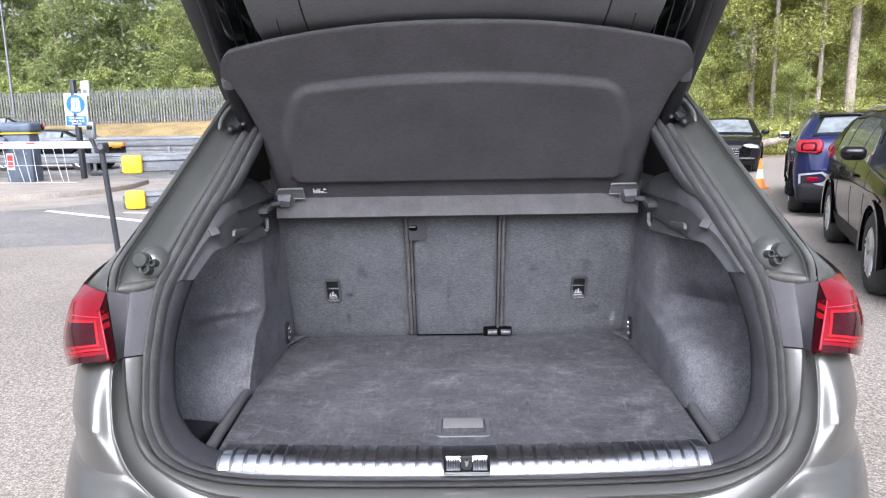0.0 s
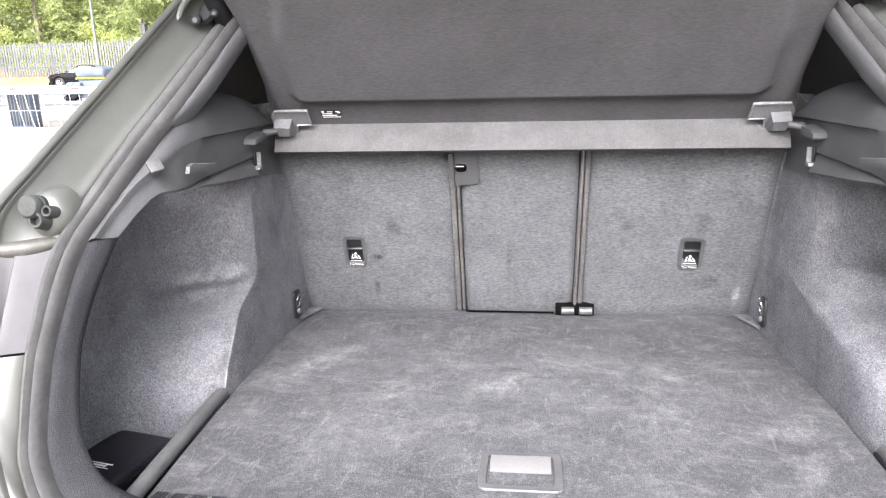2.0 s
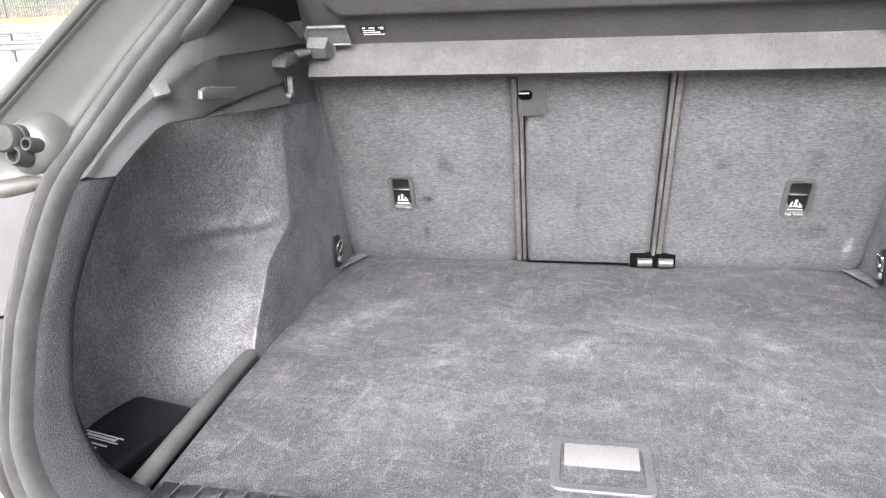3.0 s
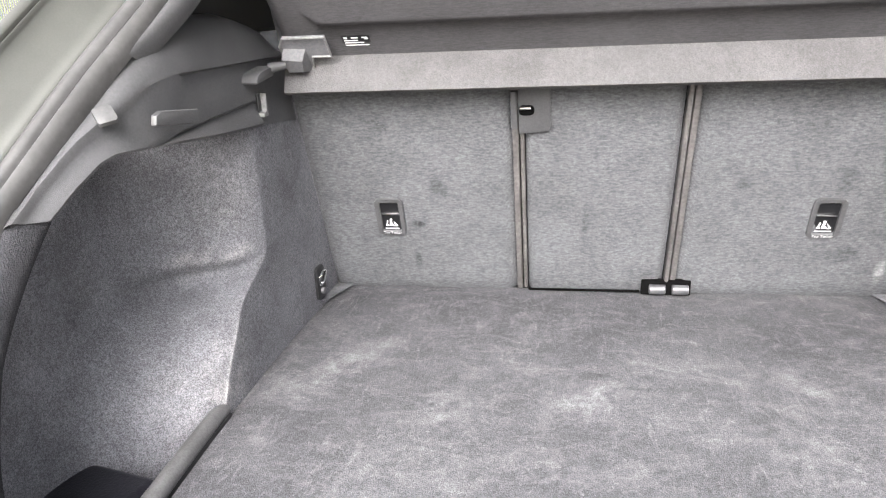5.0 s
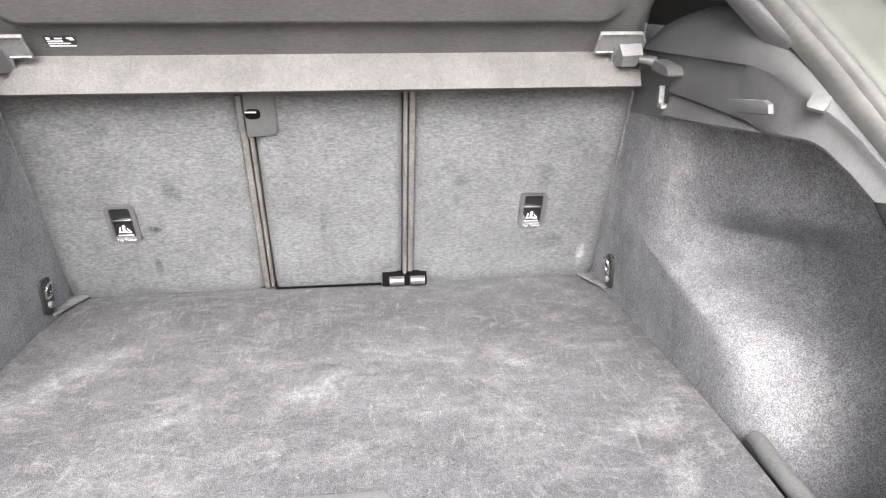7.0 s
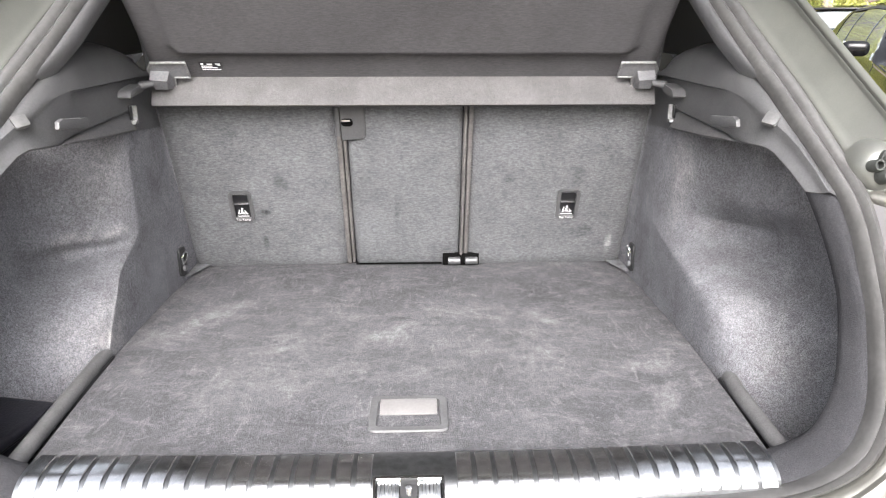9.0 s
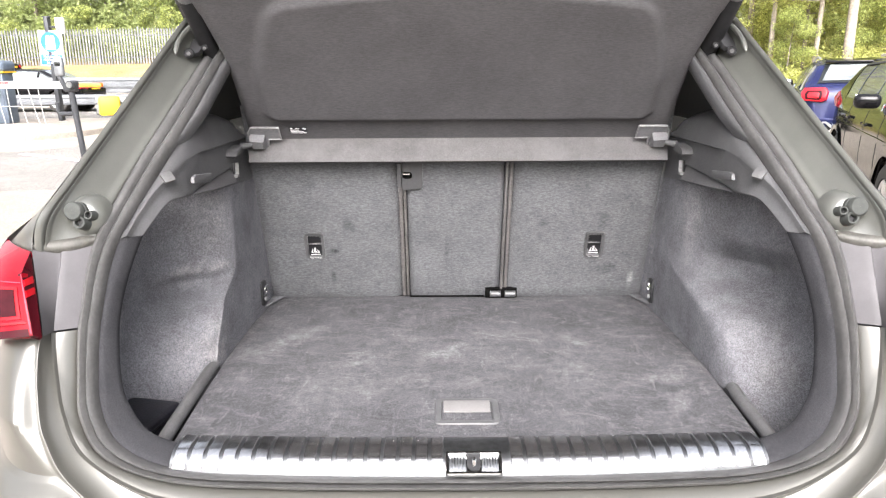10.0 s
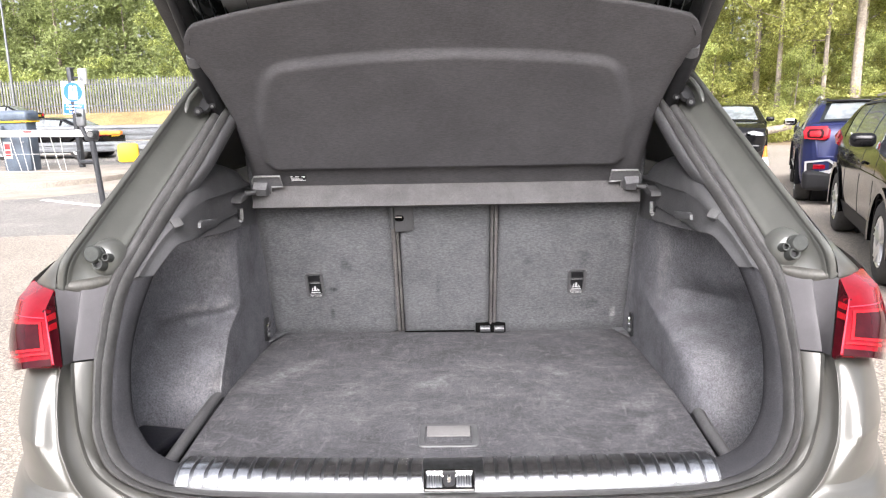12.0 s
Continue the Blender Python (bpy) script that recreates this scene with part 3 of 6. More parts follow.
def resampled(curve, z0, z1, n):
    """The run of a curve between two heights, cut off exactly there."""
    pts = []
    for p, q in zip(curve, curve[1:]):
        if z0 <= p[2] <= z1:
            pts.append(p)
        for zc in (z0, z1):
            if min(p[2], q[2]) < zc < max(p[2], q[2]):
                f = (zc - p[2]) / (q[2] - p[2])
                pts.append(tuple(a_ + (b_ - a_) * f for a_, b_ in zip(p, q)))
    if z0 <= curve[-1][2] <= z1:
        pts.append(curve[-1])
    return spline(pts, n)


def band(a, b, rows):
    """Strips from curve a to curve b; rows of (share, lift towards the rear)."""
    return [[(p[0] + (q[0] - p[0]) * t, p[1] + (q[1] - p[1]) * t - h, p[2] + (q[2] - p[2]) * t + h * .3) for p, q in zip(a, b)] for t, h in rows]


SHUT_ROWS = ((0, 0), (.03, .004), (.12, .007), (.35, .008), (.60, .007), (.80, .005), (.90, .004), (.94, .006), (.97, .0085), (1.0, .009), (1.03, .007), (1.05, .003))
STEP_ROWS = ((0, .008), (.03, .005), (.08, -.002), (.16, -.006), (.40, -.008), (.70, -.007), (.84, -.004), (.90, .000), (.94, .004), (.98, .006), (1.02, .005), (1.05, .001))
below = [resampled(q, 0, SEAM - d, 66) for q, d in ((C, .0145), (A, .0115), (B, .0015))]
above = [resampled(q, SEAM + d, 2, 14) for q, d in ((C, -.0115), (A, -.0085), (B, .0015))]
above[2] = spline([(.7375, .034, SEAM + .0015), (.770, .092, 1.058), (.803, .149, 1.121)], 14)
B = below[2]
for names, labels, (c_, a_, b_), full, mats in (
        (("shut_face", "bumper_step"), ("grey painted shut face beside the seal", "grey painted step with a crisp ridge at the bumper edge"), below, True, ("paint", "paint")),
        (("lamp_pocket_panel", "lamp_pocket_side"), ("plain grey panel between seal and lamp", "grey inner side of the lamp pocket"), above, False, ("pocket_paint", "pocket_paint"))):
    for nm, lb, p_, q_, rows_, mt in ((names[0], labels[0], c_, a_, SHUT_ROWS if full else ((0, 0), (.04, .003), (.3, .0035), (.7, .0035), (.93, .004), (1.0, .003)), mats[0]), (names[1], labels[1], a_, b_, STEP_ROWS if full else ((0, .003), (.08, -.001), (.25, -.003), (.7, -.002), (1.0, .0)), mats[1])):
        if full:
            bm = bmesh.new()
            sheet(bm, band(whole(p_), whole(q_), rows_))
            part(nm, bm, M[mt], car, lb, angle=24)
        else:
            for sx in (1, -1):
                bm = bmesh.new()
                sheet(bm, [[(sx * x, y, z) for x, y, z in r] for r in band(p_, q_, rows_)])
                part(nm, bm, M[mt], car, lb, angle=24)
# dark joint behind the seam
for sx in (1, -1):
    bm = bmesh.new()
    sheet(bm, [[(sx * x, y + .010, z + dz) for x, y, z in (below[0][-1], below[1][-1], below[2][-1])] for dz in (-.004, .004)])
    part("panel_joint", bm, M["dark"], car)

# bumper and quarter corners
def body_y(x, z):
    """The outer skin of the tail at a place across and a height: a crease below the lamp, then a full lower roll."""
    base = float(np.interp(z, (.30, .50, .62, .68, .72, .742, .757, .768, .778, .80, .85, .862, .866, .90, .93, .96, 1.0, 1.06),
                           (-.09, -.145, -.139, -.126, -.108, -.090, -.074, -.060, -.052, -.050, -.0525, -.0535, -.0530, -.038, -.020, .003, .037, .075)))
    return base - .012 * (1 - min(1, x / .7) ** 2) + .215 * (max(0, x - .69) / .225) ** 2.3


def quarter_x(z):
    """Half width of the tail at height z."""
    return .916 + .052 * min(1, max(0, (.99 - z) / .13)) + .010 * min(1, max(0, (.80 - z) / .2))


def ridge_x(z):
    """Where the bumper edge lies at height z."""
    return float(np.interp(z, [p[2] for p in B], [p[0] for p in B]))


def ridge_y(z):
    return float(np.interp(z, [p[2] for p in B], [p[1] for p in B]))


half_rows = []
for z in np.concatenate([np.linspace(.30, .628, 16), np.linspace(.634, .735, 24), np.linspace(.738, .79, 27), np.linspace(.80, .85, 10), np.linspace(.854, .876, 12), np.linspace(.885, .9945, 20)]):
    x0 = ridge_x(z) if z > B[0][2] else 0.0
    x1 = quarter_x(z)
    row = []
    for t in np.concatenate([np.linspace(0, .10, 9), np.linspace(.13, 1, 30)]):
        x = x0 + (x1 - x0) * t
        w = min(1, (x - x0) / .045)
        w = w * w * (3 - 2 * w) if z > B[0][2] else 1.0
        y = ridge_y(z) * (1 - w) + body_y(x, z) * w
        if z > B[0][2]:
            y -= .004 * math.exp(-((x - x0) / .006) ** 2)
        row.append((x, y, z))
    half_rows.append(row)
bm = bmesh.new()
sheet(bm, half_rows)
sheet(bm, [mirrored(r) for r in half_rows], True)
part("bumper_cover", bm, M["paint"], car, "grey metallic rear bumper and quarter corners", angle=22)

# pillars beside the opening
PIL_OUT = [(.803, .158, 1.06), (.803, .155, 1.10), (.800, .152, 1.135), (.790, .158, 1.18), (.7705, .226, 1.235), (.746, .318, 1.305), (.710, .455, 1.41), (.665, .625, 1.54), (.630, .756, 1.64)]
PIL_IN = [(.715, 1.06), (.715, 1.10), (.710, 1.135), (.702, 1.18), (.686, 1.235), (.667, 1.30), (.638, 1.40), (.602, 1.53), (.568, 1.64)]
for sx in (1, -1):
    a = ring(PIL_IN, 0.0, 44)
    b = [tuple(p) for p in spline(PIL_OUT, 44)]
    rows = []
    for t, h in ((0, .002), (.02, .008), (.05, .010), (.10, .008), (.16, .003), (.26, .000), (.55, -.002), (.75, -.003), (.775, .000), (.785, .008), (.800, .008), (.810, .000), (.825, -.001), (.835, .009), (.850, .011), (.90, .010), (.96, .006), (1.0, -.010), (1.03, -.05)):
        rows.append([(sx * (p[0] + (q[0] - p[0]) * t), p[1] + (q[1] - p[1]) * t - h * min(1, max(0, (p[2] - 1.09) / .05)) + .012 * min(1, max(0, (1.12 - p[2]) / .03)), p[2] + (q[2] - p[2]) * t) for p, q in zip(a, b)])
    bm = bmesh.new()
    sheet(bm, rows, sx < 0)
    part("rear_pillar", bm, M["flange"], car, "grey-green painted pillar flange with a raised rain gutter", angle=50)
    # rolled fold under the pillar, above the lamp, with a dirty hollow below it
    bm = bmesh.new()
    roll = []
    for t in np.linspace(0, 1, 17):
        x = .714 + .094 * t
        cy, cz = rear(1.118) + .004 - .050 * t, 1.124 + .002 * t - .007 * math.sin(math.pi * t)
        r = .0150 * min(1, math.sin(math.pi * min(1, t * .93 + .07)) ** .45 + .02)
        roll.append([(sx * x, cy + .045, cz + .020)] + [(sx * x, cy - r * 1.15 * math.cos(q), cz + r * math.sin(q)) for q in np.linspace(1.35, -1.5, 9)] + [(sx * x, cy + .030, cz - .024)])
    sheet(bm, roll)
    part("pillar_fold", bm, M["flange_dirty"], car, "rolled grey-green fold with a dirty edge", angle=70)
    # buffer stop with its socket on a pressed boss
    def turned(px, pz, prof, n=22, lean=.30):
        """A round boss turned about an axis pointing out of the pillar: (radius, y) pairs."""
        b_ = bmesh.new()
        y0 = prof[0][1]
        sheet(b_, [[(sx * (px + r * math.cos(q)), y + .22 * r * math.sin(q), pz + r * math.sin(q) + lean * (y0 - y)) for q in np.linspace(0, 2 * math.pi, n)] for r, y in prof])
        return b_

    part("pressed_boss", turned(.733, 1.1645, ((.043, .250), (.041, .232), (.036, .219), (.030, .2115), (.023, .208), (.012, .206), (.0005, .2055)), lean=.1), M["flange"], car, "raised boss under the tailgate buffer", angle=80)
    stop_ob = part("buffer_stop", turned(.738, 1.1765, ((.0190, .220), (.0190, .202), (.0160, .2005), (.0160, .1985), (.0183, .197), (.0177, .189), (.0150, .1855), (.009, .1848), (.0005, .1846))), M["buffer"], car, "grey-green rubber tailgate buffer", angle=35)
    for px, pz, y0, r in ((.728, 1.1535, .184, .0123), (.7130, 1.1685, .192, .0088)):
        part("buffer_socket", turned(px, pz, ((r * 1.2, .224), (r * 1.02, y0 + .004), (r * .90, y0), (r * .64, y0 + .0005), (r * .58, y0 + .012)), 18), M["buffer"], stop_ob, angle=35)
        part("socket_hole", turned(px, pz + .30 * (.224 - y0 - .010), ((r * .60, y0 + .010), (.0003, y0 + .0095)), 14), M["dark"], stop_ob)

# tail lamps: inner facet, main face, top facet
for sx in (1, -1):
    P1, P2, R1, R2 = (.803, .145, 1.120), (.737, .030, .996), (.792, .090, 1.095), (.746, .020, 1.004)
    AP, S1, S2, S3, MB = (.897, .235, 1.122), (.896, .170, 1.098), (.924, .165, 1.010), (.904, .140, .946), (.805, .055, .997)

    def quad(a, b, c, d, nu, nv, bulge):
        """A patch a-b (bottom), d-c (top), swelling to the rear."""
        a, b, c, d = (np.array(q) for q in (a, b, c, d))
        out = []
        for v in np.linspace(0, 1, nv):
            r = []
            for u in np.linspace(0, 1, nu):
                q = (a * (1 - u) + b * u) * (1 - v) + (d * (1 - u) + c * u) * v
                q = q + np.array((.35, -1, 0)) * bulge * math.sin(math.pi * u) * (.5 + .5 * math.sin(math.pi * v))
                r.append((sx * q[0], q[1], q[2]))
            out.append(r)
        return out

    def main_pt(u, v, off=0.0):
        lo = np.array(R2) * (1 - u) + np.array(S3) * u
        lo = lo + (np.array(MB) - (np.array(R2) + np.array(S3)) / 2) * 4 * u * (1 - u) * .8
        hi = np.array(R1) * (1 - u) + np.array(S1) * u
        q = lo * (1 - v) + hi * v
        q = q + (np.array(S2) - (np.array(S3) + np.array(S1)) / 2) * u ** 2 * math.sin(math.pi * v)
        q = q + np.array((.35, -1, 0)) * (.006 + .024 * (1 - v ** 4)) * math.sin(math.pi * u) + np.array((.35, -1, 0)) * off
        return (sx * q[0], q[1], q[2])

    rows = [[main_pt(u, v) for u in np.linspace(0, 1, 18)] for v in np.linspace(0, 1, 14)]
    lamp_ob = part("tail_lamp", thick_sheet(rows if sx < 0 else rows[::-1], .012), M["lens"], car, "glossy red tail lamp with a dark inset")
    rows = quad(R1, S1, AP, P1, 12, 6, .012)
    part("top_lens", thick_sheet(rows if sx < 0 else rows[::-1], .008), M["lens"], lamp_ob, "sloping red top of the lamp")
    rows = quad(P2, R2, R1, P1, 5, 12, .0)
    part("inner_lens", thick_sheet(rows if sx < 0 else rows[::-1], .008), M["lens_dark"], lamp_ob, "dark smoked inner lens")

    def patch(u0, u1, v0, v1, off, mat, name, label=""):
        rows = [[main_pt(u, v, off) for u in np.linspace(u0, u1, 8)] for v in np.linspace(v0, v1, 6)]
        part(name, thick_sheet(rows if sx < 0 else rows[::-1], .002), mat, lamp_ob, label)

    patch(.085, .80, .27, .775, .0022, M["lens_bright"], "light_frame", "bright red light frame")
    patch(.125, .75, .325, .735, .0036, M["lens_dark"], "reflector", "dark red reflector block")
    patch(.03, .84, .195, .235, .0034, M["lens_bright"], "light_bar")
    patch(.0, .020, .03, .98, .0012, M["lens_pale"], "lens_rib", "pale pink edge of the lens")
    patch(.03, .96, .0, .11, .0022, M["lens_dark"], "lower_band", "dark lower band of the lens")
    patch(.03, .90, .835, .850, .0026, M["lens_pale"], "light_bar")
    for z_bar in (1.0585, 1.0745):
        q = []
        for z_ in (z_bar, z_bar + .010):
            r = []
            for u in (.1, .5, .9):
                w = (z_ - .996 - .008 * u) / (.124 - .033 * u)
                r.append(tuple(np.array((sx, 1, 1)) * (np.array(P2) * (1 - u) * (1 - w) + np.array(R2) * u * (1 - w) + np.array(P1) * (1 - u) * w + np.array(R1) * u * w) + np.array((-sx * .002, -.003, 0))))
            q.append(r)
        part("light_bar", thick_sheet(q if sx < 0 else q[::-1], .002), M["lens_bright"], lamp_ob)

# shoulder above the lamp and the car's side
for sx in (1, -1):
    zs = (1.126, 1.09, .995, .90, .78, .64, .50, .30)
    start = [(.897, .235, 1.126), (.912, .20, 1.09)] + [(.916, body_y(.916, .995), .995)] + [(quarter_x(z), body_y(quarter_x(z), z), z) for z in zs[3:]]
    rows = []
    for t in np.linspace(0, 1, 90):
        k = t ** 1.6
        r = []
        for (x0, y0, z0), z in zip(start, zs):
            y = y0 + (3.75 - y0) * k
            w = .962 + .012 * math.sin(math.pi * min(1, k * 1.2)) - .10 * max(0, (k - .75) / .25) ** 2
            w -= .03 * max(0, (z0 - 1.0) / .12) + .02 * max(0, (.5 - z0) / .2)
            f = min(1, (y - y0) / .25)
            lift = .045 * min(1, max(0, (y - .25) / .6)) if z0 > 1.1 else 0
            for wy in (.95, 3.55):
                if abs(y - wy) < .40:
                    lift = max(lift, min(.98, .345 + math.sqrt(.16 - (y - wy) ** 2)) - z0)
            r.append((sx * (x0 + (w - x0) * (2 * f - f * f)), y, z0 + lift))
        rows.append(r)
    bm = bmesh.new()
    sheet(bm, rows)
    part("side_panel", bm, M["paint"], car, "grey metallic side of the car body", angle=60)
    bm = bmesh.new()
    a = spline([(sx * .800, .152, 1.112), (sx * .852, .190, 1.113), (sx * .897, .242, 1.115), (sx * .912, .36, 1.132), (sx * .915, .56, 1.165)], 20)
    b = spline([(sx * .806, .160, 1.128), (sx * .806, .164, 1.142), (sx * .796, .176, 1.180), (sx * .777, .246, 1.236), (sx * .752, .340, 1.306)], 20)
    sheet(bm, lerp_rows(a, b, 8, .004))
    part("lamp_shoulder", bm, M["paint"], car, "bright grey painted corner above the lamp")
    # door glass and roof rail further forward
    bm = bmesh.new()
    rows = [[(sx * (.835 - .02 * t), .42 + 2.2 * t, 1.185), (sx * (.70 - .0 * t), .82 + 1.35 * t, 1.50)] for t in np.linspace(0, 1, 10)]
    sheet(bm, rows)
    part("side_glass", bm, M["clear"], car, "side windows of the car").visible_shadow = False

bm = bmesh.new()
rows = []
for t in np.linspace(0, 1, 14):
    y = .80 + 2.2 * t
    z = 1.575 + .05 * math.sin(math.pi * min(1, t * 1.1)) - .10 * max(0, t - .7)
    rows.append([(x, y - .06 * (1 - (x / .7) ** 2) * (1 - t), z + .03 * (1 - (x / .7) ** 2)) for x in np.linspace(-.70, .70, 15)])
bm = thick_sheet(rows, 0.05)
part("roof", bm, M["paint"], car, "grey car roof")
bm = bmesh.new()
rows = [[(x, 3.0 + .9 * t, 1.55 - .50 * t) for x in np.linspace(-.66 - .12 * t, .66 + .12 * t, 6)] for t in np.linspace(0, 1, 4)]
sheet(bm, rows)
part("windscreen", bm, M["glass"], car, "dark windscreen")
bm = bmesh.new()
rows = [[(x, 3.49 + .95 * t, 1.06 - .16 * t ** 2 - .30 * max(0, t - .8) * 2 - .04 * (x / .85) ** 2) for x in np.linspace(-.86 + .08 * t, .86 - .08 * t, 9)] for t in np.linspace(0, 1, 9)]
bm = thick_sheet(rows, .04)
part("bonnet", bm, M["paint"], car, "grey car bonnet")
bm = bmesh.new()
box(bm, (1.5, .10, .55), (0, 4.38, .55), .04)
part("front_bumper", bm, M["paint"], car)
bm = boxed((1.5, 4.0, .06), (0, 2.3, .28), .02)
part("underbody", bm, M["dark"], car)


def wheel_part(parent, x, y, r=.345, w=.23, sx=1):
    prof = [(-.5, .62), (-.5, .90), (-.42, .97), (-.25, 1.0), (.25, 1.0), (.42, .97), (.5, .90), (.5, .64), (.42, .62), (.42, .60)]
    bm = bmesh.new()
    sheet(bm, [[(x + px * w, y + r * pr * math.cos(q), r + r * pr * math.sin(q)) for q in [2 * math.pi * k / 40 for k in range(41)]] for px, pr in prof])
    ty = part("tyre", bm, M["tyre"], parent)
    bm = bmesh.new()
    xo = x + sx * w * .42
    ringp = [(xo + sx * d, q) for d, q in ((.004, .63), (.012, .60), (.004, .55), (-.06, .54))]
    sheet(bm, [[(px, y + r * pr * math.cos(q), r + r * pr * math.sin(q)) for q in [2 * math.pi * k / 36 for k in range(37)]] for px, pr in ringp])
    for k in range(5):
        a = 2 * math.pi * k / 5 + .3
        for da in (-.16, .16):
            p0 = Vector((xo - sx * .012, y + r * .10 * math.cos(a + da), r + r * .10 * math.sin(a + da)))
            p1 = Vector((xo + sx * .004, y + r * .58 * math.cos(a + da), r + r * .58 * math.sin(a + da)))
            tube(bm, [p0, p1], [r * .075, r * .055], 6)
    tube(bm, [(xo - sx * .03, y, r), (xo + sx * .006, y, r)], [r * .15, r * .13], 14)
    part("rim", bm, M["rim"], ty)
    bm = bmesh.new()
    tube(bm, [(xo - sx * .075, y, r), (xo - sx * .07, y, r)], r * .56, 20)
    part("brake_disc", bm, M["cladding"], ty)


for sx in (1, -1):
    for y in (.95, 3.55):
        wheel_part(car, sx * .80, y, sx=sx)

# boot interior -----------------------------------------------------------
SEAT_K = 0.348


def seat_y(z):
    return 1.016 - SEAT_K * (z - 0.742)


# Curves of the lining by height: y at the corner and at five places further out.
OUT_X = (.592, .622, .668, .715, .750, .767)
LEFT_LINING = ((1.175, .682, .664, .645, .618, .580, .52), (1.00, .680, .660, .640, .612, .572, .51), (.968, .680, .656, .634, .604, .562, .50), (.948, .678, .634, .606, .574, .532, .47),
               (.934, .672, .636, .610, .578, .536, .47), (.920, .655, .646, .626, .596, .552, .48), (.905, .612, .620, .614, .590, .548, .47), (.888, .566, .568, .570, .552, .510, .43), (.85, .535, .515, .500, .472, .43, .34),
               (.79, .485, .462, .440, .408, .37, .29), (.745, .459, .435, .410, .372, .335, .26), (.62, .44, .41, .38, .34, .30, .24))
RIGHT_LINING = ((1.175, .735, .665, .570, .440, .375, .32), (1.06, .742, .670, .575, .445, .380, .33), (1.03, .745, .675, .585, .46, .390, .34), (.995, .748, .688, .625, .545, .465, .38), (.965, .745, .690, .655, .608, .535, .42),
                (.935, .735, .684, .634, .582, .51, .40), (.905, .68, .600, .552, .505, .44, .36), (.882, .560, .505, .470, .438, .39, .33), (.862, .465, .432, .405, .376, .345, .30),
                (.83, .410, .386, .360, .330, .305, .27), (.785, .375, .352, .325, .298, .275, .24), (.738, .358, .335, .308, .280, .255, .22), (.62, .345, .32, .29, .26, .24, .21))


def side_wall(sx, table, soft):
    """Carpet over the wheel housing: a flat wall to the seat, a soft corner and the face towards the opening."""
    zs = np.linspace(.62, 1.178, 100)
    order = np.array(table)[::-1]
    Y = np.array([[float(np.interp(z, order[:, 0], order[:, k])) for k in range(1, 7)] for z in zs])
    for _ in range(2):
        Y[1:-1] = .25 * Y[:-2] + .5 * Y[1:-1] + .25 * Y[2:]
    rows = []
    for z, ys_ in zip(zs, Y):
        yc = ys_[0]
        pts = [(.584, seat_y(z) + .01), (.586, .95), (.589, .90), (.592, (yc + .90) / 2), (.593, yc + soft), (.5985 + .04 * (soft - .03), yc + soft * .22)]
        pts += [(x, y) for x, y in zip(OUT_X, ys_)][1:]
        pts += [(.768, (ys_[5] + rear(z) + .10) / 2), (.755, rear(z) + .10), (.70, rear(z) + .055)]
        q = [list(p) for p in pts]
        for k in range(1, len(q)):
            q[k][1] = max(min(q[k][1], q[k - 1][1] - .003), rear(z) + .05 + .003 * (len(q) - k))
        rows.append([(sx * p[0], p[1], z) for p in spline(q, 84)])
    bm = bmesh.new()
    sheet(bm, rows)
    return bm


part("side_lining", side_wall(-1, LEFT_LINING, .030), M["wall_carpet"], car, "charcoal carpet lining over the wheel housing, pale at the worn corner, lit faces painted paler", angle=80)
part("side_lining", side_wall(1, RIGHT_LINING, .085), M["wall_carpet"], car, "charcoal carpet lining over the wheel housing, scuffed, lit faces painted paler", angle=80)
for sx in (1, -1):
    part("pocket_floor", boxed((.24, .60, .02), (sx * .68, .36, .645), .004), M["wall_carpet"], car, "carpeted floor of the side pocket")
part("boot_tub", boxed((1.24, 1.02, .02), (0, .56, .66), .005), M["wall_carpet"], car, "carpeted boot well under the floor")
part("sill_front", boxed((1.30, .03, .12), (0, .055, .70), .008), M["dark"], car)

# side rails beside the floor
for sx, y1 in ((-1, .475), (1, .345)):
    pts = [(sx * .588, .075, .744), (sx * .5915, .16, .745), (sx * .597, .28, .745), (sx * .603, y1 - .02, .745), (sx * .603, y1, .741)]
    bm = tube(bmesh.new(), spline(pts, 24), [.0138] * 22 + [.012, .007], 12)
    part("floor_rail", bm, M["rail"], car, "black grained plastic rail at the floor edge")
    bm = boxed((.012, y1 - .1, .06), (sx * .592, (y1 + .1) / 2, .712), .003)
    part("rail_wall", bm, M["dark"], car)

# corner fillets at the back of the floor
for sx in (1, -1):
    bm = bmesh.new()
    prism(bm, [(sx * .545, 1.018), (sx * .586, 1.018), (sx * .590, .925), (sx * .580, .92)][::sx], .004, Matrix.Translation((0, 0, .7385)), .002)
    part("corner_fillet", bm, M["flap"], car, "small carpeted corner flap")
    # lashing ring
    m = basis((sx * .5865, .912, .786), (0.10 * -sx, 1, 0), (0, 0, 1))
    if sx > 0:
        m = basis((.5865, .912, .786), (0.0, -1, 0), (0, 0, 1))
    base = bmesh.new()
    prism(base, rounded(.040, .075, .012), .005, m, .0015)
    plate = part("lashing_plate", base, M["dark"], car, "black plate with a steel lashing ring")
    bm = bmesh.new()
    loop = [m @ Vector((.013 * math.sin(a), .012 + .017 * math.cos(a), .009 + .004 * math.cos(a))) for a in np.linspace(.35, 2 * math.pi - .35, 18)]
    tube(bm, loop, .0032, 8)
    part("lashing_ring", bm, M["chrome"], plate)
    bm = tube(bmesh.new(), [m @ Vector((0, -.018, .004)), m @ Vector((0, -.018, .012))], .007, 12)
    part("lashing_boss", bm, M["greyplastic"], plate)

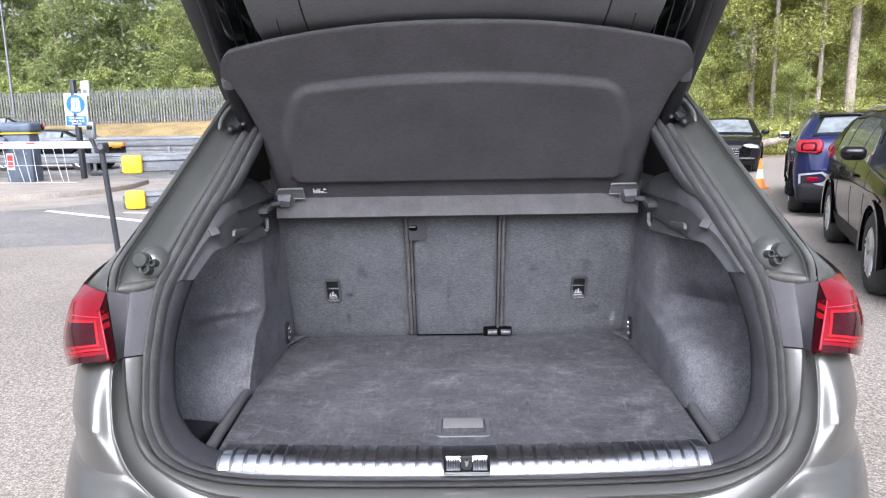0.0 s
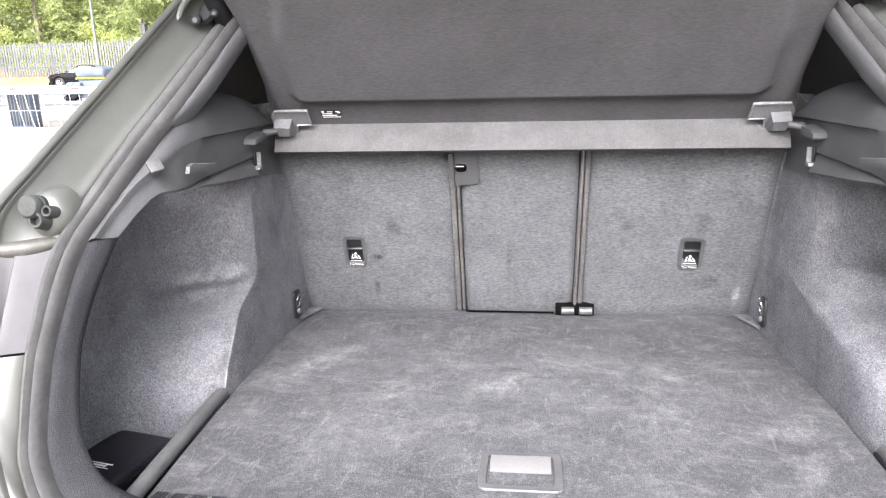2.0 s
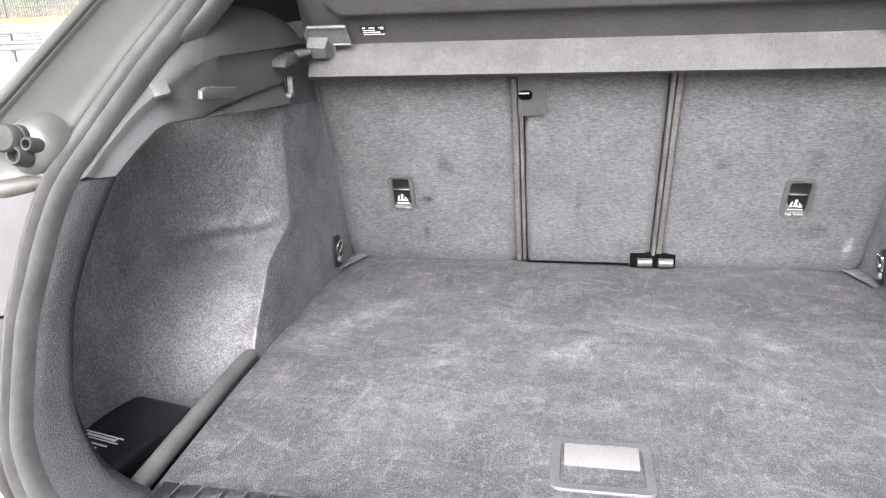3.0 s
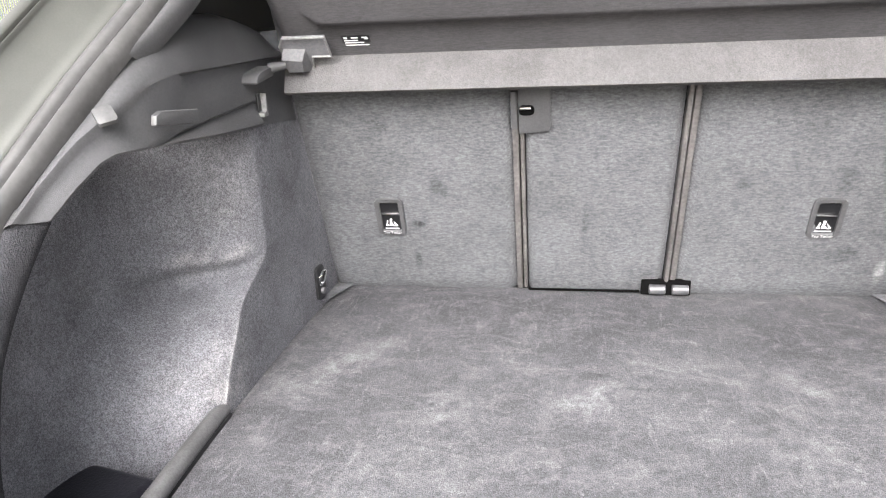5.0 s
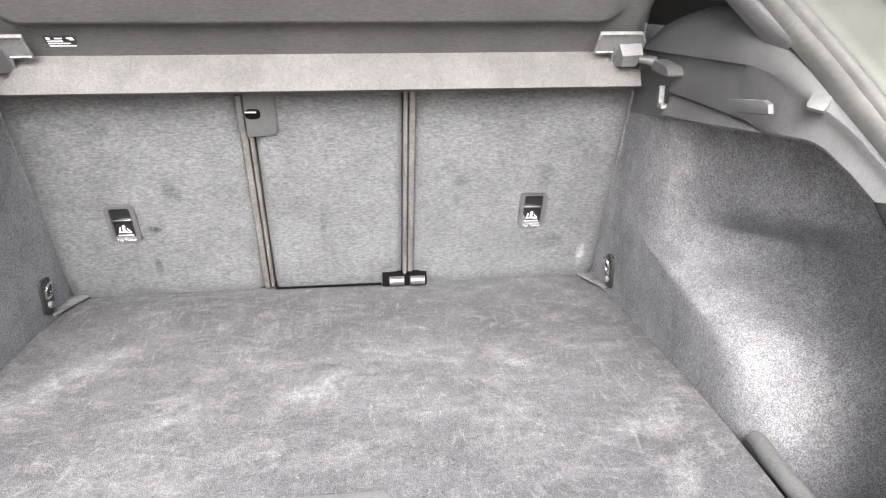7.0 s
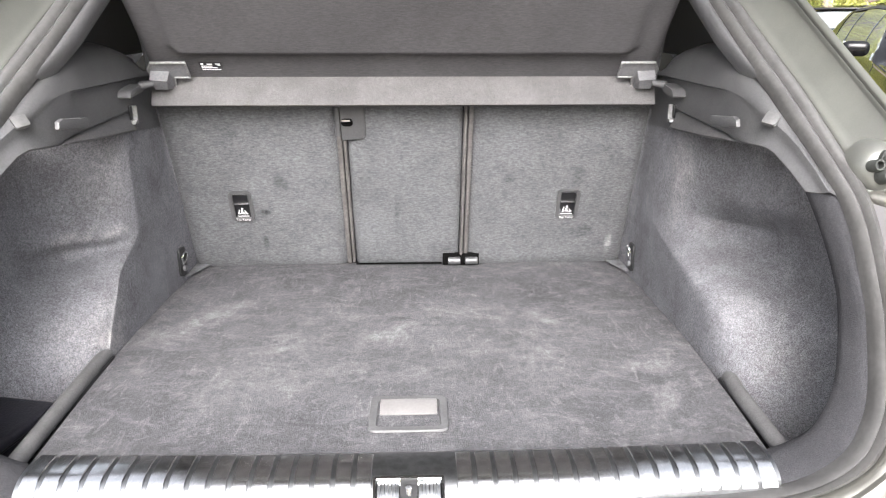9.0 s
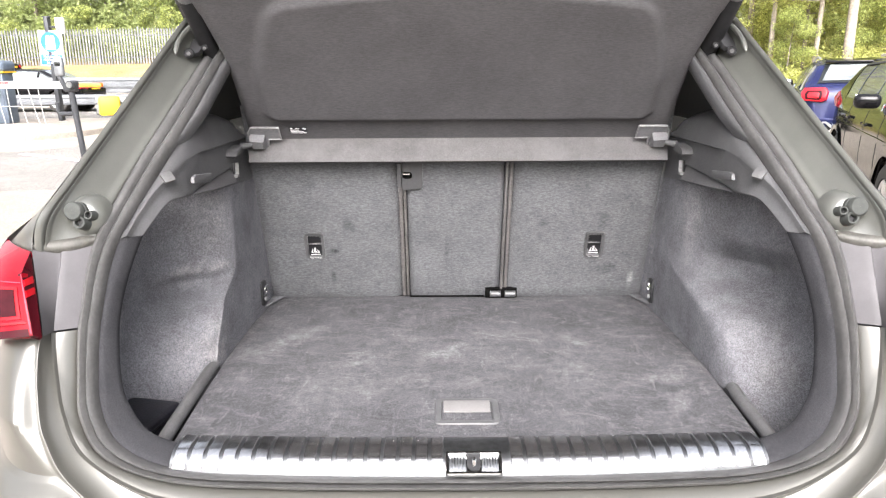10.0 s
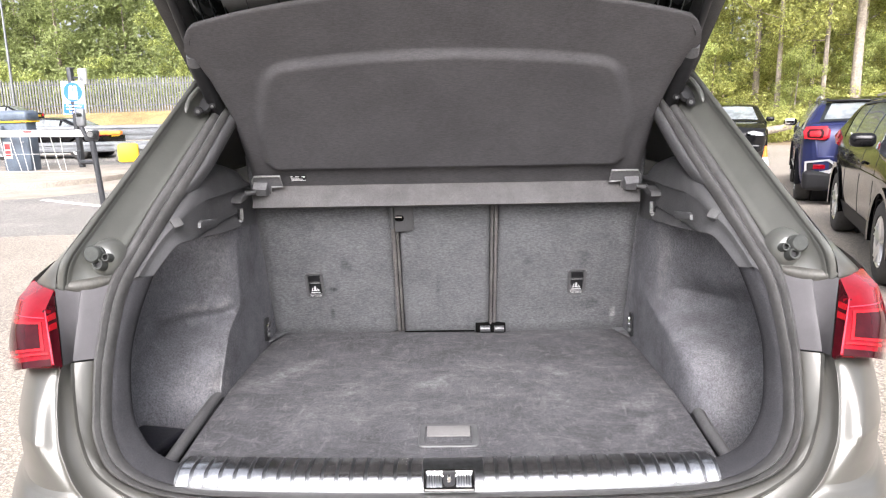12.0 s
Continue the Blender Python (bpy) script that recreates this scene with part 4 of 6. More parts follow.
# plastic side pods above the lining
def seal_in_x(z):
    return float(np.interp(z, [q[1] for q in SEAL_IN[6:]], [q[0] for q in SEAL_IN[6:]]))


def rear_inv(y):
    return float(np.interp(y, FY, FZ))


def pod_low(y):
    return float(np.interp(y, (.250, .286, .327, .350, .40, .557, .73, .91), (1.124, 1.151, 1.173, 1.178, 1.174, 1.161, 1.150, 1.134)))


def pod_x(y):
    return float(np.interp(y, (.250, .286, .327, .350, .42, .60, .73, .91), (.637, .625, .615, .609, .599, .595, .592, .588)))


def pod_section(y):
    """Outline of the side trim at depth y: a broad roll beside the seal in front, a humped box behind."""
    low, xf = pod_low(y), pod_x(y)

    def at_seal(q):
        yo = min(q - .038 - .007 * min(1, max(0, (q - .25) / .1)), .425)
        zo = min(rear_inv(yo), 1.294)
        return np.array((seal_in_x(zo) + .006, yo, zo))

    S, edge = at_seal(y), np.array((xf, y, low))
    chord, run = edge - S, np.array((pod_x(y + .01) - pod_x(y), .01, pod_low(y + .01) - pod_low(y))) + at_seal(y + .01) - S
    nrm = np.cross(chord, run)
    nrm = nrm / np.linalg.norm(nrm)
    nrm = -nrm if nrm[1] > 0 else nrm
    P = [tuple(S + np.array((.01, .02, -.02)))]
    # groove beside the seal, a narrow ridge, then a flat inner face
    for f, h in ((0, -.004), (.06, -.006), (.13, .004), (.20, .010), (.27, .0125), (.34, .011), (.42, .007), (.52, .0045), (.64, .003), (.77, .002), (.88, .001), (.96, .0), (1.0, -.003)):
        P.append(tuple(S + chord * f + nrm * h))
    P += [(xf + .004, y + .004, low - .001), (xf + .010, y + .008, low), (xf + .035, y + .014, low + .002)]
    crease = float(np.interp(y, (.222, .31, .42, .46, .72, .76, .91), (1.170, 1.172, 1.177, 1.180, 1.192, 1.175, 1.160)))
    crease = max(crease, low + .006)
    rec = min(1, max(0, (y - .40) / .10)) * min(1, max(0, (.745 - y) / .02))
    top = float(np.interp(y, (.40, .44, .52, .60, .68, .76, .82, .87, .91), (1.285, 1.300, 1.322, 1.334, 1.336, 1.325, 1.308, 1.278, 1.252)))
    groove = min(1, max(0, (y - .49) / .03))
    gz = min(1.256, top - .015)
    Q = [(.73, y + .02, top - .04), (.72, y, top - .02), (.67, y, top - .002), (.635, y, top), (xf + .020, y, top - .010), (xf + .006, y, top - .030), (xf - .002 * groove, y, gz + .010 * groove), (xf - .003 * groove, y, gz + .003),
         (xf + .006 * groove, y, gz - .001), (xf + .005 * groove, y, gz - .012), (xf + .001, y, (gz + crease) / 2), (xf, y, crease + .012), (xf, y, crease + .003),
         (xf + .006 * rec, y, crease - .002 * rec), (xf - .011 * rec, y, low + .004), (xf - .007 * rec, y, low), (xf + .05, y + .01, low - .006)]
    b = min(1, max(0, (y - .39) / .10))
    b = b * b * (3 - 2 * b)
    return [tuple(np.array(p_) * (1 - b) + np.array(q_) * b) for p_, q_ in zip(P, Q)]


for sx in (1, -1):
    rows = [[(sx * px, py, pz) for px, py, pz in pod_section(y)] for y in np.concatenate([np.linspace(.250, .50, 34), np.linspace(.512, .91, 34)])]
    rows = [[(x + sx * .004, y + .020, z + .012) for x, y, z in rows[0]]] + rows
    bm = bmesh.new()
    sheet(bm, rows)
    pod = part("side_pod", bm, M["trim"], car, "black grained plastic side trim carrying the shelf supports", angle=33)
    # clip tab, hook, shelf rest and cap
    m = basis((sx * .580, .436, 1.2085), (.13, sx * -1.0, sx * .11), (0, 0, 1))
    bm = bmesh.new()
    prism(bm, [(-.044, -.008), (-.040, -.0095), (.044, -.0095), (.044, .0095), (-.030, .0095), (-.042, .004)] if sx < 0 else [(-.044, -.0095), (.040, -.0095), (.044, -.008), (.042, .004), (.030, .0095), (-.044, .0095)], .008, m, .003)
    part("bag_hook", bm, M["trim"], pod)
    bm = bmesh.new()
    m = basis((sx * .592, .733, 1.185), (0, sx * -1.0, 0), (0, 0, 1))
    prism(bm, [(-.009, -.020), (.009, -.020), (.009, -.013), (-.003, -.012), (-.004, .018), (-.009, .018)] if sx > 0 else [(.009, .018), (.004, .018), (.003, -.012), (-.009, -.013), (-.009, -.020), (.009, -.020)], .012, m, .0015)
    nh = part("net_hook", bm, M["worn_plastic"], pod, "pale plastic net hook")
    part("hook_slot", boxed((.004, .011, .030), (sx * .5905, .733 - .0035, 1.189), .001), M["label"], nh)
    bm = bmesh.new()
    prism(bm, [(-.040, -.006), (-.034, .002), (-.020, .0065), (.034, .008), (.034, -.009), (-.038, -.009)], .032, basis((sx * .600, .722, 1.236), (0, 1, .10), (0, -.10, 1)) @ Matrix.Translation((0, 0, 0 if sx < 0 else -.032)), .003)
    tube(bm, [(sx * .575, .752, 1.243), (sx * .548, .765, 1.247)], [.009, .006], 10)
    part("shelf_rest", bm, M["trim"], pod)
    bm = bmesh.new()
    m = basis((sx * .616, .348, 1.2275), (.024, -.024 * sx, -.006 * sx), (-sx * .03, .2, .14))
    prism(bm, rounded(.023, .025, .003), .006, m @ Matrix.Translation((0, 0, -.0075)), .0012)
    part("trim_clip", bm, M["worn_trim"], pod, "pale worn clip on the trim")
    # upper pillar trim inside the seal
    bm = bmesh.new()
    rows = []
    for z in np.concatenate([np.linspace(1.292, 1.360, 10), np.linspace(1.375, 1.60, 13)]):
        x, y = seal_in_x(z) + .002, rear(z)
        e = min(1.0, .12 + .88 * ((z - 1.292) / .066) ** .8)
        rows.append([(sx * (x + .004), y + .012, z), (sx * (x - .001), y - .003 * e, z + .001), (sx * (x - .005 * e), y - .005 * e, z), (sx * (x - .010 * e), y - .002 * e, z - .002),
                     (sx * (x - .0145 * e), y + .006, z - .006), (sx * (x - .0165 * e), y + .020, z - .012), (sx * (x - .012 * e), y + .034, z - .018)])
    sheet(bm, rows)
    part("pillar_trim", bm, M["trim"], car, "black plastic pillar trim inside the seal", angle=60)
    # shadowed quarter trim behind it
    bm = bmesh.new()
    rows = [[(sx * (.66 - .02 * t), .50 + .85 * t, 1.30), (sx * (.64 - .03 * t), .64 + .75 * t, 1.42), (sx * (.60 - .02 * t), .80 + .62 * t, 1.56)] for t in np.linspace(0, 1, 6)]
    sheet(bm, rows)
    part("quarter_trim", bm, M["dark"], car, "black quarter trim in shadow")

# tailgate ----------------------------------------------------------------
TG0, TG1 = Vector((0, .84, 1.605)), Vector((0, -.16, 2.13))
tdir = (TG1 - TG0).normalized()
tnor = Vector((0, tdir.z, -tdir.y))
tnor = -tnor if tnor.z > 0 else tnor


def tg(x, d, h=0.0):
    """A point on the raised tailgate: across, along from the hinge, below its skin."""
    sag = .05 * (x / .7) ** 2
    p = TG0 + tdir * d + tnor * (h + sag)
    return (x, p.y, p.z)


def half_width(d):
    return .705 - .085 * d + .10 * max(0, d - .65)


bm = bmesh.new()
rows = [[tg(x * half_width(d), d, -.03) for x in np.linspace(-1, 1, 21)] for d in np.linspace(-.02, 1.14, 16)]
bm = thick_sheet(rows[::-1], .012)
gate = part("tailgate_skin", bm, M["paint"], car, "grey raised tailgate")
for sx in (1, -1):
    rows = []
    for d in np.linspace(-.02, 1.14, 20):
        w = half_width(d)
        rows.append([tg(sx * (w + .002), d, -.028), tg(sx * (w + .004), d, .0), tg(sx * (w - .004), d, .022), tg(sx * (w - .035), d, .030), tg(sx * (w - .055), d, .020), tg(sx * (w - .065), d, -.012)])
    bm = bmesh.new()
    sheet(bm, rows)
    part("tailgate_edge", bm, M["trim"], gate, "black edge of the tailgate frame", angle=60)
    rows = []
    for d in np.linspace(0, .62, 14):
        w = half_width(d)
        rows.append([tg(sx * (w - .19), d, -.012), tg(sx * (w - .19), d, .016), tg(sx * (w - .21), d, .022), tg(sx * (w - .26), d, .02)])
    bm = bmesh.new()
    sheet(bm, rows)
    rows = [[tg(sx * (half_width(d) - .064), d, -.010), tg(sx * (half_width(d) - .19), d, -.010)] for d in np.linspace(0, .62, 8)]
    bm2 = bmesh.new()
    sheet(bm2, rows)
    part("rear_glass", bm2, M["glass"], gate, "dark glossy rear window glass")
    part("window_trim", bm, M["dark"], gate, "black trim beside the rear window")
    # Reflected streaks on the glass, modelled as thin steel rods.
    bm = bmesh.new()
    for q in range(3):
        tube(bm, [tg(sx * (half_width(d) - .08 - .03 * q - .02 * d), d, -.004) for d in np.linspace(.05, .6, 6)], .0016, 5)
    part("glass_edge", bm, M["steel_dark"], gate, "thin steel rods standing in for reflected streaks on the glass")
    # lifting strut
    a, b, c2 = Vector((sx * .603, .668, 1.478)), Vector((sx * .610, .540, 1.601)), Vector((sx * .602, .30, 1.82))
    bm = tube(bmesh.new(), [a, a.lerp(b, .95), b], [.021, .021, .019], 14)
    strut = part("lift_strut", bm, M["cladding"], car, "dark grey tailgate lifting strut")
    bm = tube(bmesh.new(), [b - (b - a) * .04, b + (c2 - b) * .06], [.022, .017], 14)
    part("strut_collar", bm, M["trim"], strut)
    bm = tube(bmesh.new(), [b, c2], .010, 10)
    part("strut_rod", bm, M["dark"], strut)
    bm = bmesh.new()
    m = basis((sx * .622, .640, 1.506), (sx * -.35, .55, .76), (sx * -.85, -.45, -.1))
    prism(bm, [(-.038, -.014), (-.030, -.024), (.020, -.020), (.042, -.006), (.042, .016), (-.030, .018), (-.038, .008)][::-sx], .012, m, .004)
    part("strut_bracket", bm, M["dark"], strut, "black strut bracket on the pillar")
    for bx, by, bz, br_ in ((.638, .612, 1.479, .011), (.606, .630, 1.492, .008)):
        bm = tube(bmesh.new(), [(sx * bx, by, bz), (sx * (bx - .002), by - .012, bz - .002), (sx * (bx - .002), by - .013, bz - .002)], [br_, br_, br_ * .7], 12)
        part("bracket_bolt", bm, M["cladding"], strut)
        bm = tube(bmesh.new(), [(sx * (bx - .002), by - .012, bz - .002), (sx * (bx - .002), by - .0145, bz - .002)], br_ * .45, 10)
        part("bolt_head", bm, M["trim"], strut)
    bm = tube(bmesh.new(), spline([(sx * .628, .655, 1.548), (sx * .646, .632, 1.532), (sx * .657, .600, 1.505), (sx * .657, .572, 1.476)], 14), [.002] + [.006] * 12 + [.002], 8)
    part("pressed_rim", bm, M["flange"], car, "pressed rim round the strut bracket")
bm = bmesh.new()
rows = [[tg(x, d, .045 + .03 * math.sin((d - .27) / .39 * math.pi) - .012 * (x / .5) ** 2) for x in np.linspace(-.50, .50, 25)] for d in np.linspace(.27, .66, 12)]
rows = [[tg(p[0], .27, .0) for p in rows[0]]] + rows
bm = thick_sheet(rows[::-1], .01)
bar = part("tailgate_trim_bar", bm, M["headlining"], gate, "grey trim bar across the inside of the tailgate")
for x in (-.372, .372):
    bm = tube(bmesh.new(), [tg(x, d, .045 + .03 * math.sin((d - .27) / .39 * math.pi) - .012 * (x / .5) ** 2) for d in np.linspace(.28, .655, 12)], .0022, 6)
    part("trim_seam", bm, M["dark"], bar)
bm = bmesh.new()
rows = [[tg(x, d, .02) for x in np.linspace(-.56, .56, 9)] for d in np.linspace(.66, 1.12, 5)]
sheet(bm, rows)
part("tailgate_lining", bm, M["dark"], gate, "black inner lining of the tailgate")
bm = bmesh.new()
rows = [[tg(x, d, -.008) for x in np.linspace(-.44, .44, 9)] for d in np.linspace(.0, .42, 5)]
sheet(bm, rows)
part("rear_glass", bm, M["glass"], gate, "dark glossy rear window glass")

def frame_bm(w, h, iw, ih, r, ir, depth, m, slope=.006):
    bm = bmesh.new()
    n = 6
    o, i_ = rounded(w, h, r, n), rounded(iw, ih, ir, n)
    rings_ = [[(x, y, 0) for x, y in o], [(x * .985, y * .97, depth) for x, y in o], [(x * (1 + .02), y * (1 + .04), depth) for x, y in i_], [(x, y, depth - slope) for x, y in i_], [(x * .97, y * .92, -.002) for x, y in i_]]
    rows_ = [[m @ Vector(p) for p in r_ + r_[:1]] for r_ in rings_]
    sheet(bm, rows_)
    bm.faces.new([bm.verts.new(m @ Vector(p)) for p in rings_[-1]])
    return bm


# sill strip with ribs and the lock
bm = bmesh.new()
xs = np.linspace(-.532, .532, 61)


def strip_row(x):
    c = .010 * (x / .53) ** 2
    return [(x, -.005 + c * .5, .742 + c), (x, -.003 + c * .5, .749 + c), (x, .004, .7570 + c), (x, .012, .7635 + c), (x, .021, .7684 + c), (x, .031, .7710 + c), (x, .046, .7722 + c), (x, .064, .7722 + c * .9), (x, .082, .7695 + c * .7), (x, .093, .7640 + c * .4), (x, .099, .754), (x, .101, .730)]


sheet(bm, [strip_row(x) for x in xs])
strip = part("sill_strip", bm, M["sill_base"], car, "bright ribbed steel sill strip", angle=30)
rib_mesh = None
for i in range(37):
    x = -.515 + i * 1.03 / 36
    if abs(x - .006) < .062:
        continue
    c = .010 * (x / .53) ** 2
    if rib_mesh is None:
        prof = [(-.0030, .7497), (.0005, .7540), (.0045, .7580), (.012, .7640), (.021, .7690), (.031, .7717), (.046, .7730), (.062, .7730), (.078, .7712)]
        b = thick_sheet([[(dx, y, z + (.0016 if abs(dx) < .0110 else .0)) for dx in (-.0116, -.0104, .0104, .0116)] for y, z in prof][::-1], .002)
        ob = part("sill_rib", b, M["steel"], strip)
        rib_mesh = ob.data
    else:
        ob = new("sill_rib", rib_mesh)
        ob.parent = strip
    ob.location = (x, 0, c)
b = bmesh.new()
box(b, (1.062, .010, .004), (0, .103, .7475), .001)
part("strip_back_edge", b, M["dark"], strip)
lkm = Matrix.Translation((.007, -.008, .768)) @ Matrix.Rotation(radians(27), 4, "X")
lock_ob = part("lock_cover", frame_bm(.100, .046, .090, .035, .005, .003, .008, lkm, .006), M["chrome"], strip, "chrome lock cover in the sill", angle=30)
for dx in (-.0285, .0285):
    part("lock_recess", boxed((.030, .033, .003), (0, 0, 0), .0005, lkm @ Matrix.Translation((dx, 0, .0012))), M["steel_dark"], lock_ob)
    for k in range(5):
        part("recess_rib", boxed((.0016, .030, .004), (0, 0, 0), .0004, lkm @ Matrix.Translation((dx - .010 + .005 * k, 0, .003))), M["steel"], lock_ob)
sl = bmesh.new()
prism(sl, [(.012 * math.cos(q), .012 * math.sin(q) - .003) for q in np.linspace(math.pi, 2 * math.pi, 12)] + [(.012, .020), (-.012, .020)], .004, lkm @ Matrix.Translation((0, 0, .0012)))
part("lock_slot", sl, M["dark"], lock_ob)
part("lock_pin", tube(bmesh.new(), [lkm @ Vector((0, -.004, .004)), lkm @ Vector((0, .002, .014)), lkm @ Vector((0, .002, .016))], [.0045, .0045, .003], 12), M["steel"], lock_ob)

# floor board -------------------------------------------------------------
floor_board = thing("boot_floor_board", "charcoal carpeted boot floor board, dusty and scuffed pale", "floor board")


def floor_x(y):
    return float(np.interp(y, (.08, .13, .30, .50, .80, 1.02), (.569, .573, .582, .590, .590, .580)))


rows = []
for y in np.concatenate([np.linspace(.095, .14, 3), np.linspace(.20, 1.03, 26)]):
    w = floor_x(y)
    rows.append([(x * w, y, .742 - .009 * max(0, (y - .25) / .77) + .0015 * math.sin(9 * y + 4 * x) - (.004 if abs(x) > .99 else 0)) for x in np.linspace(-1, 1, 33)])
part("board", thick_sheet(rows, -.02), M["carpet"], floor_board)
# lifting handle: frame with a recess and a pale pull plate
hm = Matrix.Translation((.004, .232, .7445))
hnd = part("floor_handle", frame_bm(.134, .112, .106, .084, .014, .008, .0032, hm, .004), M["handle"], floor_board, "grey plastic lifting handle set in the floor", angle=30)
b = bmesh.new()
box(b, (.098, .040, .004), (.004, .249, .7475), .0015, Matrix.Rotation(radians(8), 4, "X"))
part("pull_plate", b, M["handle_pull"], hnd, "pale pull plate")

# rear seat backs -----------------------------------------------------------
seat = thing("rear_seat", "rear seat backs covered in charcoal carpet, upright, split in three", "seat")


def seat_m(x, z, off=0.0):
    """A frame on the seat back: x to the right, y up the back, z out to the boot."""
    m = basis((x, seat_y(z), z), (1, 0, 0), (0, -SEAT_K, 1))
    return m @ Matrix.Translation((0, 0, off))


SLOPE = math.hypot(1, SEAT_K)
for x0, x1, nm in ((-.588, -.1725, "seat"), (-.1470, .1340, "seat"), (.160, .588, "seat")):
    xc, w = (x0 + x1) / 2, x1 - x0
    n = 24
    rows = []
    for v in np.linspace(0, 1, 26):
        r = []
        for u in np.linspace(0, 1, n):
            edge = min(u * w, (1 - u) * w)
            e2 = min(edge, .018)
            h = -.014 * (1 - math.sqrt(max(0, 1 - (1 - e2 / .018) ** 2)))
            h += .0018 * math.sin(u * 11 + v * 7)
            if v < .02:
                h -= .008
            r.append(seat_m(xc, .728) @ Vector(((u - .5) * w, v * .614 * SLOPE, h)))
        rows.append(r)
    part("seat_back", thick_sheet(rows[::-1], .06), M["seat_carpet"], seat, angle=60)
# gap linings: two lips and a dark slot
for x, left_w, right_w in ((-.1598, .0118, .0080), (.1470, .0090, .0115)):
    for dx, w, h in ((-right_w / 2 - .0012, left_w, .003), (left_w / 2 + .0012, right_w, .0)):
        b = bmesh.new()
        box(b, (w, .60 * SLOPE, .022), (0, 0, 0), .0022, seat_m(x + dx, 1.042, -.010 + h), 3)
        part("gap_trim", b, M["seatgap"], seat, "brown-black plastic trim along the seat gap")
    b = bmesh.new()
    box(b, (.026, .60 * SLOPE, .01), (0, 0, 0), 0, seat_m(x, 1.042, -.03))
    part("gap_slot", b, M["hollow"], seat)
b = bmesh.new()
prism(b, [(-.026, -.045), (.026, -.040), (.032, -.030), (.032, .075), (-.026, .075)], .006, seat_m(-.132, 1.146, .002), .002)
fl = part("seat_latch_cover", b, M["trim"], seat, "black plastic cover of the seat latch")
b = bmesh.new()
prism(b, rounded(.028, .020, .008), .004, seat_m(-0.1430, 1.150, .006), .001)
part("latch_slot", b, M["hollow"], fl)
b = bmesh.new()
tube(b, [seat_m(-0.1550, 1.156, .012) @ Vector((0, 0, 0)), seat_m(-0.1350, 1.156, .012) @ Vector((0, 0, 0))], .003, 8)
part("latch_bar", b, M["chrome"], fl)
b = bmesh.new()
box(b, (.012, .075, .012), (0, 0, 0), .003, seat_m(-0.1660, 1.150, .004))
part("latch_edge", b, M["trim"], fl)
# hinge openings at the foot of the gap, boxes coloured as their shaded depth
for x in (.1150, .1650):
    b = boxed((.050, .012, .034), (x, seat_y(.752) - .003, .752), .002)
    hb = part("hinge_recess", b, M["hollow"], seat)
    xp = x + (.007 if x < .14 else .0035)
    part("hinge_pin", tube(bmesh.new(), [(xp - .017, seat_y(.748) - .012, .7485), (xp - .0155, seat_y(.748) - .012, .7485), (xp + .0155, seat_y(.748) - .012, .7485), (xp + .017, seat_y(.748) - .012, .7485)], [.0085, .0105, .0105, .0085], 14), M["hinge_sleeve"], hb, "pale hinge sleeve")
# Black strip laid in for the shade where seat and floor meet.
part("gap_shadow_strip", boxed((.235, .006, .004), (-.03, seat_y(.738) - .003, .7385), .001), M["hollow"], seat)
# tether anchor covers
for x in (-.430, .415):
    m = seat_m(x, .922, .001)
    t_ob = part("tether_cover", frame_bm(.060, .092, .040, .072, .012, .005, .005, m, .002), M["trim"], seat, "black tether anchor cover with white print", angle=30)
    part("black_inset", boxed((.039, .071, .001), (0, 0, 0), 0, m @ Matrix.Translation((0, 0, .0002))), M["label"], t_ob)
    b = bmesh.new()
    box(b, (.038, .0035, .005), (0, 0, 0), .001, m @ Matrix.Translation((0, .008, .003)))
    part("anchor_bar", b, M["steel"], t_ob)
    b = bmesh.new()
    box(b, (.036, .024, .002), (0, 0, 0), 0, m @ Matrix.Translation((0, .022, .0005)))
    part("anchor_slot", b, M["label"], t_ob)
    b = bmesh.new()
    sym = m @ Matrix.Translation((0, 0, .0012))
    prism(b, [(-.0005 + .0030 * math.cos(q), -.0085 + .0030 * math.sin(q)) for q in np.linspace(0, 2 * math.pi, 11)[:-1]], .0012, sym)
    prism(b, [(-.0045, -.0235), (.0035, -.0235), (.0050, -.0200), (.0010, -.0185), (.0015, -.0125), (-.0035, -.0125)], .0012, sym)
    prism(b, [(-.0125, -.0240), (-.0065, -.0240), (-.0055, -.0220), (-.0090, -.0205), (-.0065, -.0110), (-.0090, -.0105), (-.0115, -.0190)], .0012, sym)
    for k in range(3):
        prism(b, [(.0045 + .0032 * k, -.0130 - .0035 * k), (.0060 + .0032 * k, -.0130 - .0035 * k), (.0095 + .0012 * k, -.0220), (.0080 + .0012 * k, -.0220)][::-1], .0012, sym)
    prism(b, [(.0040, -.0245), (.0125, -.0245), (.0125, -.0230), (.0040, -.0230)], .0012, sym)
    part("seat_symbol", b, M["faded_ink"], t_ob)
    b = bmesh.new()
    box(b, (.030, .0022, .001), (0, 0, 0), 0, m @ Matrix.Translation((0, -.0305, .0016)))
    part("print_bar", b, M["faded_ink"], t_ob)
    words("Top Tether", .0082, m @ Matrix.Translation((0, -.0400, .0056)), M["faded_ink"], t_ob)

# parcel shelf --------------------------------------------------------------
shelf = thing("parcel_shelf", "charcoal fabric parcel shelf tilted up behind the seats", "parcel shelf")
PK = .93


